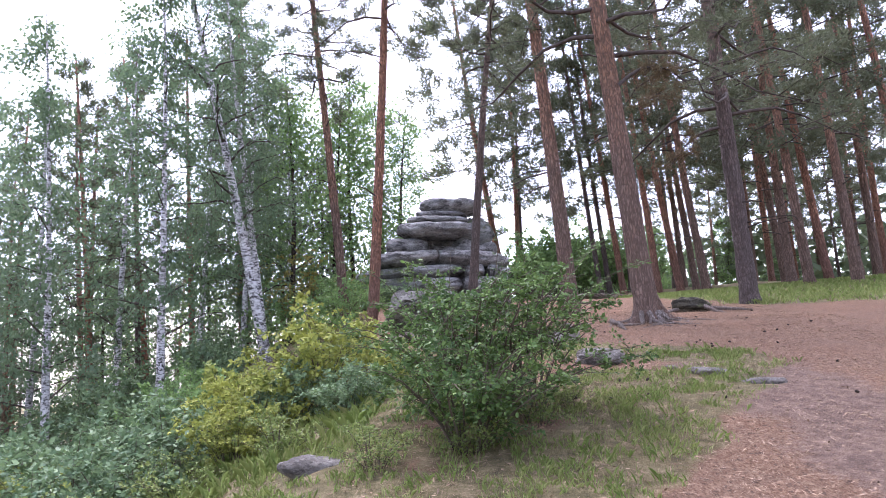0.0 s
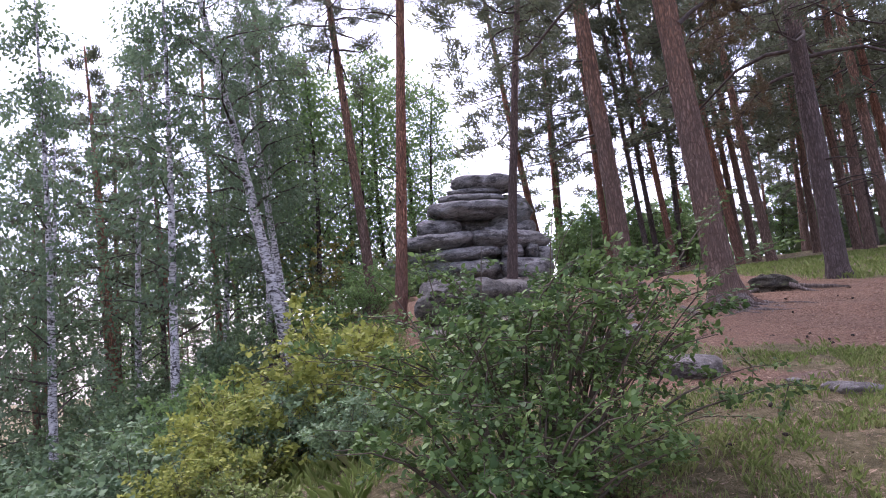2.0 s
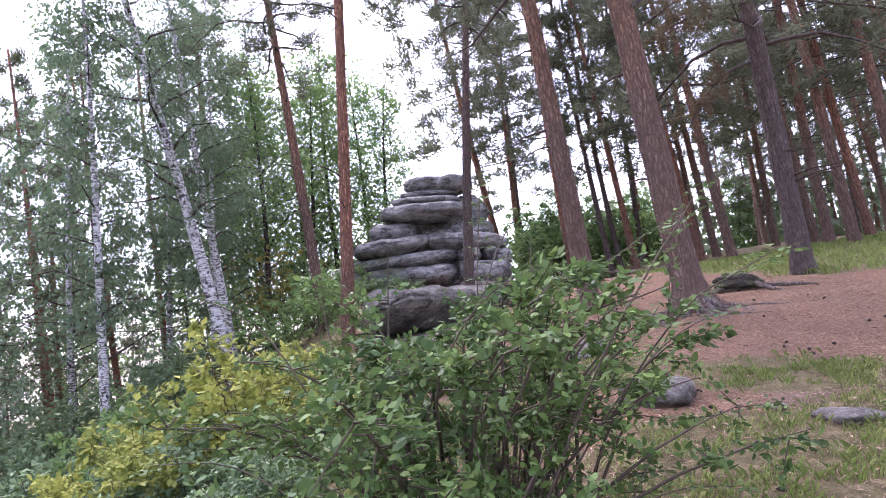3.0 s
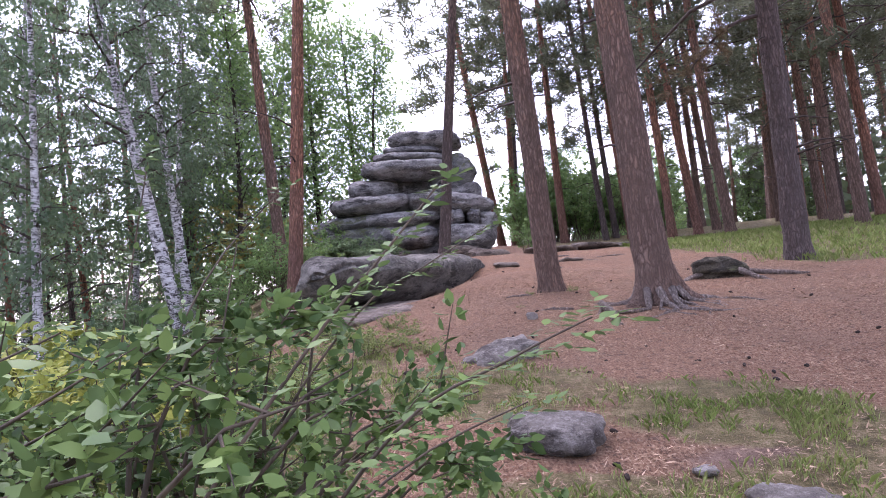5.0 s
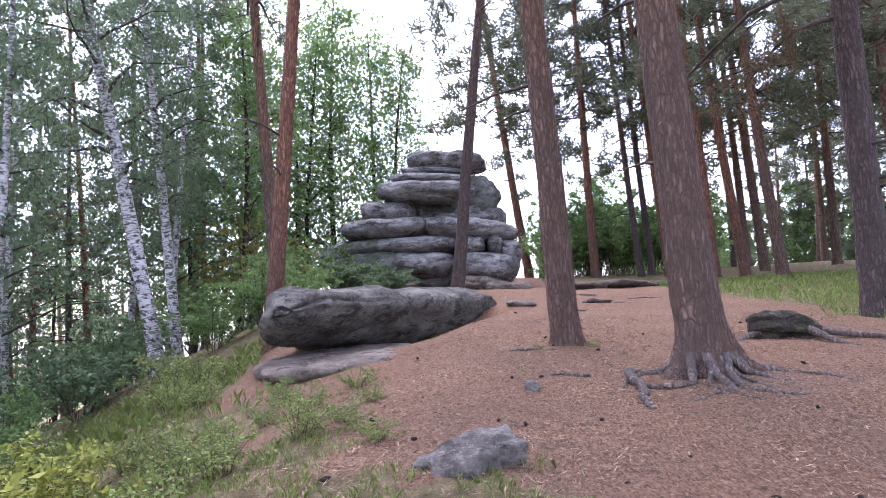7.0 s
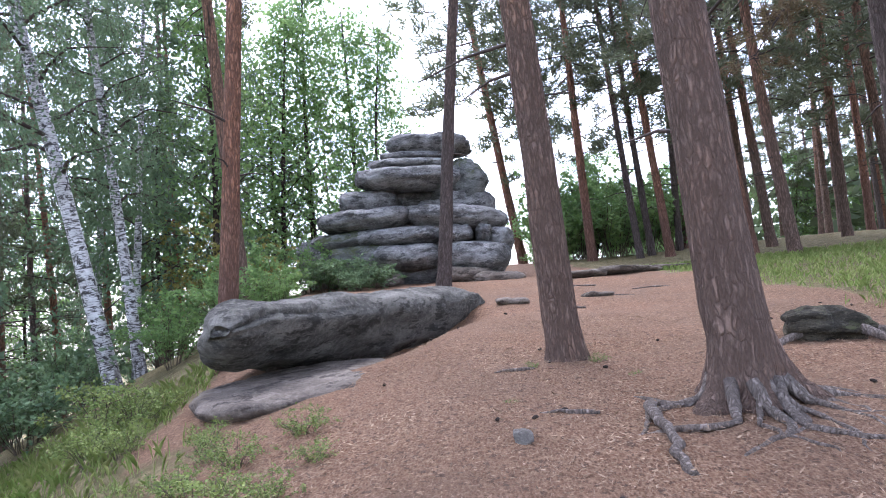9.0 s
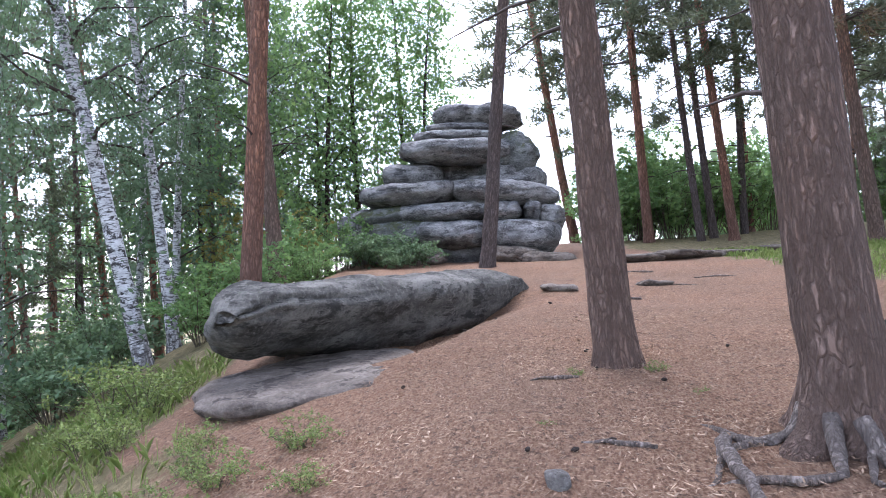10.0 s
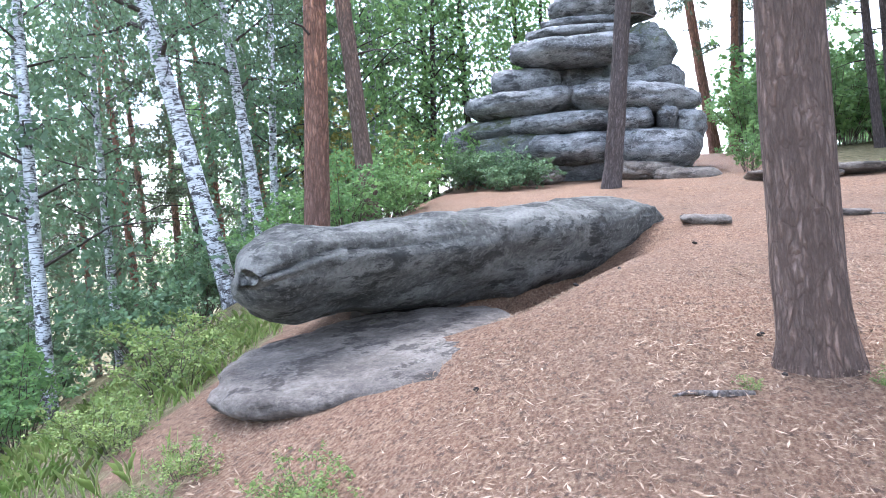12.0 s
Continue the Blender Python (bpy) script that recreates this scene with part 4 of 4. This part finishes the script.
def spray(line, size, seed, label):
    """One long arching rose shoot with pinnate leaves set alternately along it."""
    r = np.random.default_rng(seed)
    base = Vector(line[0])
    t = thing("rose_shoot", pose(*base), label, "rose shoot", "rose shoots")
    pts = [Vector(p) - base for p in line]
    fine = []
    for i in range(len(pts) - 1):
        p0, p3 = pts[max(0, i - 1)], pts[min(len(pts) - 1, i + 2)]
        for q in (0, 0.25, 0.5, 0.75):
            a, b = pts[i], pts[i + 1]
            fine.append(0.5 * ((2 * a) + (b - p0) * q + (2 * p0 - 5 * a + 4 * b - p3) * q * q + (3 * a - p0 - 3 * b + p3) * q ** 3))
    fine.append(pts[-1])
    n = len(fine)
    lone_tube("stem", t, M_STEM, fine, [0.006 * (1 - 0.75 * i / n) for i in range(n)], 6)
    blades = []
    for i in range(n // 4, n):
        d = (fine[min(n - 1, i + 1)] - fine[i - 1]).normalized()
        for flip in (-1, 1):
            side = (d.cross(Vector((0, 0, 1))).normalized() * flip + d * 0.7 + Vector((0, 0, r.uniform(-0.2, 0.35)))).normalized()
            length = size * r.uniform(2.2, 3.2)
            for k, (q, sg) in enumerate(((0.45, 1), (0.45, -1), (0.75, 1), (0.75, -1), (0.95, 0))):
                at = fine[i] + side * length * q + Vector((0, 0, -0.12 * length * q))
                up = Vector((r.normal(0, 0.25), r.normal(0, 0.25), 1)).normalized()
                across = side.cross(up).normalized()
                u = (side * (1 if sg == 0 else 0.5) + across * sg * 0.9 + Vector((0, 0, -0.15))).normalized()
                w = up.cross(u).normalized()
                sz = size * r.uniform(0.8, 1.2)
                row = [at, at + u * sz * 0.28 + w * sz * 0.24 + up * sz * 0.05, at + u * sz * 0.65 + w * sz * 0.22 + up * sz * 0.04, at + u * sz,
                       at + u * sz * 0.65 - w * sz * 0.22 + up * sz * 0.04, at + u * sz * 0.28 - w * sz * 0.24 + up * sz * 0.05]
                blades.append([tuple(v) for v in row])
    part("foliage", array_mesh("spray_foliage", np.array(blades), 6, M_ROSE), t)
    return t


for k, (line, size) in enumerate([
        ([(0.85, 6.45, 0.75), (1.15, 6.3, 1.45), (1.45, 6.15, 1.85), (1.68, 6.11, 1.98), (1.86, 6.16, 2.05)], 0.04),
        ([(0.7, 6.6, 0.8), (0.95, 6.75, 1.6), (1.25, 6.92, 2.05), (1.48, 7.02, 2.2), (1.7, 7.05, 2.32)], 0.034),
        ([(0.6, 6.1, 0.8), (1.0, 6.0, 1.6), (1.3, 6.03, 2.02), (1.44, 6.06, 2.18), (1.57, 6.1, 2.33)], 0.034),
        ([(0.5, 6.6, 0.8), (0.6, 6.8, 1.7), (0.75, 7.0, 2.2), (0.95, 7.2, 2.5)], 0.034),
        ([(0.6, 6.3, 0.7), (1.0, 6.2, 1.35), (1.4, 6.35, 1.7), (1.75, 6.55, 1.82)], 0.04),
        ([(0.3, 6.2, 0.7), (0.35, 6.1, 1.5), (0.6, 6.0, 1.95), (0.9, 5.95, 2.1)], 0.034),
        ([(0.55, 6.5, 0.6), (0.6, 6.6, 1.5), (0.65, 6.66, 2.1), (0.72, 6.7, 2.55)], 0.034),
        ([(0.6, 6.5, 0.6), (0.95, 6.55, 1.2), (1.25, 6.6, 1.6), (1.5, 6.62, 1.88)], 0.036),
        ([(0.45, 6.5, 0.6), (0.3, 6.6, 1.4), (0.15, 6.7, 1.9), (-0.05, 6.72, 2.2)], 0.034),
        ([(0.3, 6.4, 0.6), (-0.1, 6.45, 1.5), (-0.4, 6.5, 2.0), (-0.75, 6.5, 2.2)], 0.036),
        ([(0.6, 6.5, 0.6), (0.8, 6.65, 1.5), (0.9, 6.7, 2.0), (0.95, 6.75, 2.3)], 0.034),
        ([(0.3, 6.3, 0.5), (-0.1, 6.3, 1.1), (-0.5, 6.35, 1.4), (-0.85, 6.35, 1.45)], 0.036),
        ([(0.7, 6.4, 0.5), (1.0, 6.35, 0.9), (1.3, 6.3, 1.1), (1.6, 6.3, 1.1)], 0.036),
        ([(0.5, 6.2, 0.4), (0.6, 5.9, 0.9), (0.75, 5.7, 1.15), (0.95, 5.55, 1.2)], 0.036)]):
    spray(line, size, 200 + k, "long arching green shoot of a wild rose")

SHRUBS = [shrub("shrub", stand(-4.6, 8.6), 1.5, 1.1, 26, 140, 0.092, M_SHRUB, 81, "dense dark green shrub on the falling slope"),
          shrub("shrub", stand(-6.2, 10.0), 1.9, 1.3, 26, 140, 0.105, M_SHRUB, 82, "dense dark green shrub on the falling slope"),
          shrub("shrub", stand(-1.5, 10.0), 1.7, 1.15, 24, 170, 0.085, M_YELLOW, 83, "yellow-green leafy shrub on the slope"),
          shrub("shrub", stand(-3.6, 14.5), 1.0, 0.85, 18, 80, 0.06, M_HERB, 84, "light green low shrub beside the path"),
          shrub("shrub", stand(-3.3, 22.3), 1.8, 1.1, 22, 125, 0.088, M_LIGHTLEAF, 85, "light green sapling shrub by the rocks")]
SPOTS = [(-2.4, 9.2, 2, 0.8), (-2.9, 10.8, 2, 0.9), (-1.0, 11.2, 2, 0.6), (-2.3, 8.0, 2, 0.6), (-3.6, 9.6, 0, 0.9), (-3.2, 7.2, 0, 0.7), (-1.9, 9.5, 0, 0.7), (-5.4, 7.2, 0, 1.0), (-3.8, 6.6, 0, 0.75), (-5.0, 12.5, 1, 0.9), (-7.4, 7.9, 1, 1.0),
         (-6.8, 12.4, 1, 1.1), (-8.6, 10.4, 1, 1.15), (-8.8, 13.8, 1, 1.1), (-5.8, 15.2, 4, 1.1), (-7.6, 16.4, 1, 1.1), (-4.4, 13.6, 4, 0.9), (-2.6, 12.9, 3, 0.9), (-1.9, 14.0, 3, 0.55), (-0.6, 12.6, 3, 0.62), (0.1, 11.6, 3, 0.5),
         (-2.2, 15.6, 3, 0.65), (-2.9, 17.1, 3, 1.0), (-3.6, 18.6, 3, 0.7), (-6.6, 18.2, 4, 1.1), (-9.8, 16.8, 1, 1.2), (-4.3, 21.8, 4, 0.9), (-2.4, 23.0, 4, 0.55), (-3.8, 25.2, 4, 1.2), (-6.9, 21.0, 0, 1.2), (-8.0, 24, 1, 1.2),
         (-2.5, 27.6, 0, 0.7), (-1.7, 27.4, 0, 0.75), (-0.9, 27.2, 0, 0.62), (-3.2, 28.2, 4, 0.9), (-1.4, 26.6, 0, 0.5), (-10.6, 21.8, 1, 1.3), (-11.2, 13.2, 1, 1.3), (-10.5, 8.6, 1, 1.2), (-6.6, 5.2, 0, 0.9), (-9.2, 5.6, 1, 1.1), (-13.4, 18.5, 1, 1.4), (-13.6, 23, 1, 1.4), (-14.5, 11, 1, 1.4), (-12.6, 28, 1, 1.4), (-9.5, 27, 1, 1.3), (-6.6, 26, 4, 1.3), (-5.5, 28, 4, 1.3), (-16, 30, 1, 1.5), (-19, 26, 1, 1.5), (-18, 20, 1, 1.5), (-17, 14, 1, 1.5), (-4.4, 28.4, 4, 1.2),
         (-1.0, 8.2, 0, 0.5), (3.27, 15.35, 3, 0.13), (2.6, 15.25, 3, 0.12), (3.5, 14.7, 3, 0.1), (2.35, 14.0, 3, 0.1), (0.9, 13.3, 3, 0.25), (1.2, 11.9, 3, 0.22), (0.6, 14.1, 3, 0.3), (-0.4, 14.5, 3, 0.3), (0.8, 12.6, 3, 0.3), (0.2, 13.6, 3, 0.34), (1.0, 12.2, 3, 0.2), (0.4, 12.9, 3, 0.26), (-0.2, 14.0, 3, 0.3), (-5.5, 9.4, 2, 0.9), (-4.3, 7.5, 2, 0.6), (-7.2, 11.0, 4, 1.0), (-5.4, 13.9, 4, 0.9), (-2.2, 8.3, 3, 0.8), (-3.2, 6.0, 3, 0.8), (-4.6, 5.6, 2, 0.6), (-5.8, 8.2, 4, 0.8), (-1.5, 7.0, 3, 0.6), (-7.8, 9.2, 2, 0.9), (0.9, 6.2, 3, 0.42), (1.3, 6.9, 3, 0.36), (0.3, 5.6, 3, 0.45), (0.8, 7.3, 3, 0.4), (-0.4, 5.3, 3, 0.4), (0.5, 12.3, 3, 0.4), (-0.1, 13.2, 3, 0.3), (0.2, 10.4, 3, 0.45), (-0.9, 13.9, 3, 0.3), (-1.6, 15.2, 3, 0.5), (-2.2, 16.6, 3, 0.7), (-2.6, 7.0, 3, 0.6), (-1.4, 9.9, 3, 0.6), (3.9, 28.6, 4, 0.7), (5.5, 40, 4, 1.5), (7.0, 41, 4, 1.6), (9.4, 42.5, 4, 1.7), (8.2, 39.5, 4, 1.3), (11.6, 44, 4, 1.7), (13.5, 47, 4, 1.8), (6.3, 43.0, 4, 2.0), (4.8, 37.5, 4, 1.7), (6.2, 38.6, 4, 2.1), (7.6, 38.0, 4, 2.2), (9.3, 39.2, 4, 2.3), (10.8, 40.2, 4, 2.2), (12.3, 41.0, 4, 2.2), (7.0, 40.6, 4, 2.6), (5.6, 41.4, 4, 2.4), (5.2, 38.5, 4, 1.0)]
larch = shrub("larch_sapling", stand(-5.6, 27.0), 4.2, 1.3, 16, 240, 0.07, M_LARCH, 86, "thin larch sapling with yellowing needles", "sapling", "larch saplings")
copy_thing(larch, stand(-7.4, 29.0, 0, 60, 1.1))
copy_thing(larch, stand(-3.6, 26.2, 0, 130, 0.55))
rs = random.Random(9)
for x, y, k, sc in SPOTS:
    copy_thing(SHRUBS[k], stand(x, y, 0, rs.uniform(0, 360), sc * rs.uniform(0.92, 1.1), 0.05))


# ---- roots and stump ----
def root_part(parent, pts, r0, r1, fade=0.7):
    s = Shape()
    n = len(pts)
    fine = []
    for i in range(n - 1):
        for q in (0, 0.33, 0.66):
            a, b = Vector(pts[i]), Vector(pts[i + 1])
            p = a.lerp(b, q)
            k = (i + q) / (n - 1)
            fine.append(p + Vector((0.06 * noise.noise(p * 7), 0.06 * noise.noise(p * 7 + Vector((9, 0, 0))), 0.02 * noise.noise(p * 8))) * (0.2 + k))
    fine.append(Vector(pts[-1]))
    m = len(fine)
    fine = [p - Vector((0, 0, r0 * 0.12)) for p in fine]
    s.tube([p - parent.matrix_world.translation for p in fine], [r0 + (r1 - r0) * (i / (m - 1)) ** fade for i in range(m)], 10, True, 0.45, r0 * 50)
    ob = new("root", s.mesh("root", M_ROOT))
    ob.parent = parent
    ob.matrix_parent_inverse = Matrix.Identity(4)
    ob.matrix_basis = parent.matrix_world.to_3x3().to_4x4().inverted()
    return ob


def over_ground(x, y, dz):
    return (x, y, ground(x, y) + dz)


for angle, length, r0, wob in [(-100, 1.0, 0.06, 0.25), (-62, 1.3, 0.055, -0.35), (-38, 0.9, 0.06, 0.3), (-135, 0.9, 0.06, 0.3), (-160, 1.0, 0.055, -0.25), (172, 0.7, 0.05, 0.3), (5, 0.8, 0.08, 0.1), (60, 0.8, 0.06, 0.0),
                               (-84, 0.7, 0.05, 0.3), (-50, 1.0, 0.035, 0.25), (-20, 1.5, 0.045, 0.25), (-73, 1.3, 0.03, 0.2), (-30, 1.1, 0.03, -0.2), (-92, 1.0, 0.025, -0.2)]:
    pts = []
    for q in (0.0, 0.15, 0.35, 0.55, 0.78, 1.0):
        a = radians(angle) + wob * math.sin(q * 5)
        d = 0.26 + length * q
        x, y = 4.12 + math.cos(a) * d, 13.72 + math.sin(a) * d
        pts.append(over_ground(x, y, (0.2, 0.05, 0.008, 0.012, -0.012, -0.04)[len(pts)]))
    root_part(P1, pts, r0 * 0.95, 0.01, 0.7)
bare = thing("bare_root", pose(*over_ground(3.35, 13.1, 0)), "weathered grey surface root crossing the litter", "root")
root_part(bare, [over_ground(3.42, 13.75, 0.0), over_ground(3.34, 13.5, 0.06), over_ground(3.33, 13.2, 0.05), over_ground(3.36, 12.9, 0.07), over_ground(3.30, 12.65, 0.04), over_ground(3.33, 12.4, -0.02)], 0.038, 0.036)
for x, y, a, L in [(2.62, 15.15, 190, 0.4), (3.0, 13.6, 170, 0.45), (4.7, 20.3, 160, 0.6), (5.6, 21.4, 175, 0.7), (3.7, 19.2, 200, 0.4), (4.4, 22.6, 170, 0.8)]:
    b = thing("bare_root", pose(*over_ground(x, y, 0)), "thin brown surface root in the needle litter", "root", "roots across the slope")
    root_part(b, [over_ground(x + math.cos(radians(a)) * L * q, y + math.sin(radians(a)) * L * q, 0.02 * math.sin(q * 3.1)) for q in (0, 0.33, 0.66, 1.0)], 0.02, 0.01)
stump = thing("stump", pose(*over_ground(5.72, 15.9, 0)), "low mossy mound with a long bare root beside the old pine", "stump")
mound = part("mound", rock_mesh("mound", 0.46, 0.36, 0.27, 91, M_EARTH, 2.2, 0.3, 0.05, 56, 26, 0.05, 0.0, 0.85, 0.5), stump)
mound.location = (0, 0, 0.06)
for pts in ([(5.95, 15.8, 0.12), (6.3, 15.65, 0.06), (6.65, 15.55, 0.04), (7.0, 15.5, 0.01)], [(5.4, 15.7, 0.1), (5.1, 15.5, 0.03), (4.9, 15.3, -0.02)], [(5.9, 15.6, 0.15), (6.1, 15.3, 0.03), (6.25, 15.0, -0.02)]):
    root_part(stump, [over_ground(*p) for p in pts], 0.06, 0.025)


# ---- grass, litter, cones ----
def grass(name, spots, height, seed, label, mat, thick=0.006):
    """Curved grass blades at the spots, each a bent strip."""
    r = np.random.default_rng(seed)
    p = np.array(spots)
    n = len(p)
    z = ground_np(p[:, 0], p[:, 1])
    a = np.stack([p[:, 0], p[:, 1], z - 0.01], 1)
    az = r.uniform(0, 6.28, n)
    d = np.stack([np.cos(az), np.sin(az), np.zeros(n)], 1)
    w = np.stack([-np.sin(az), np.cos(az), np.zeros(n)], 1)
    h = (height * r.uniform(0.45, 1.3, n))[:, None]
    lean = r.uniform(0.15, 0.75, n)[:, None]
    up = np.array([0, 0, 1.0])
    mid = a + up * h * 0.6 + d * h * lean * 0.35
    tip = a + up * h * (1.0 - 0.3 * lean) + d * h * lean
    v = np.stack([a - w * thick, a + w * thick, mid + w * thick * 0.8, tip, mid - w * thick * 0.8], 1)
    return tagged(new(name, array_mesh(name, v, 5, mat)), label, "grass", kind="stuff")


def sow(n, x0, x1, y0, y1, seed, low=0.25, power=1.0):
    r = random.Random(seed)
    out = []
    for _ in range(n):
        x, y = r.uniform(x0, x1), r.uniform(y0, y1)
        g = grass_amount(x, y)
        tuft = noise.noise(Vector((x * 3.1, y * 3.1, 5.0))) + 0.6 * noise.noise(Vector((x * 9, y * 9, 1.0)))
        if g > low and tuft > 0.0 and r.random() < min(1.0, g) ** power:
            out.append((x, y))
    return out


grass("grass", sow(150000, -3.4, 4.6, 2.6, 12.4, 101, 0.34, 1.8), 0.08, 102, "green and dry grass among the stones", M_GRASS, 0.0022)
grass("grass", sow(42000, 6.5, 18, 16.5, 29, 103, 0.3), 0.15, 104, "bright green grass on the bank under the pines", M_GRASS, 0.006)
grass("grass", sow(26000, -6, -0.6, 6, 20, 105, 0.35), 0.2, 106, "tall grass and weeds on the falling slope", M_GRASS, 0.0035)

rl = np.random.default_rng(7)
LN = 120000
lx, ly = rl.uniform(-1.5, 7.5, LN), 3.0 + 15.0 * rl.uniform(0, 1, LN) ** 0.9
keep = np.array([float(np.interp(b, EY, EX)) < a for a, b in zip(lx, ly)])
lx, ly = lx[keep], ly[keep]
LN = len(lx)
base = np.stack([lx, ly, ground_np(lx, ly) + rl.uniform(0.004, 0.03, LN)], 1)
az = rl.uniform(0, 6.28, LN)
d = np.stack([np.cos(az), np.sin(az), rl.normal(0.05, 0.25, LN)], 1)
w = np.stack([-np.sin(az), np.cos(az), rl.normal(0, 0.3, LN)], 1)
ln = rl.uniform(0.01, 0.04, LN)[:, None]
wd = np.where(rl.random(LN) < 0.22, rl.uniform(0.003, 0.007, LN), rl.uniform(0.0012, 0.0025, LN))[:, None]
tagged(new("needle_litter", array_mesh("needle_litter", np.stack([base - d * ln, base + w * wd, base + d * ln, base - w * wd], 1), 4, M_DRY)), "scattered dry pine needles, bark flakes and leaves", "litter", kind="stuff")

cone = Shape()
cone.tube([(0, 0, 0), (0.012, 0, 0), (0.03, 0, 0), (0.048, 0, 0), (0.056, 0, 0)], [0.006, 0.014, 0.015, 0.01, 0.002], 7)
cone_mesh = cone.mesh("pine_cone", M_CONE_AND_SHADE, False)
rc = random.Random(17)
for _ in range(90):
    x, y = rc.uniform(0.8, 7.0), rc.uniform(4.0, 19.0)
    if x > float(np.interp(y, EY, EX)) + 0.3:
        c = new("pine_cone", cone_mesh)
        c.matrix_world = pose(x, y, ground(x, y) + 0.02, rc.uniform(-20, 20), rc.uniform(-20, 20), rc.uniform(0, 360))
        tagged(c, "small dark fallen pine cone on the litter", "pine cone", "fallen cones")
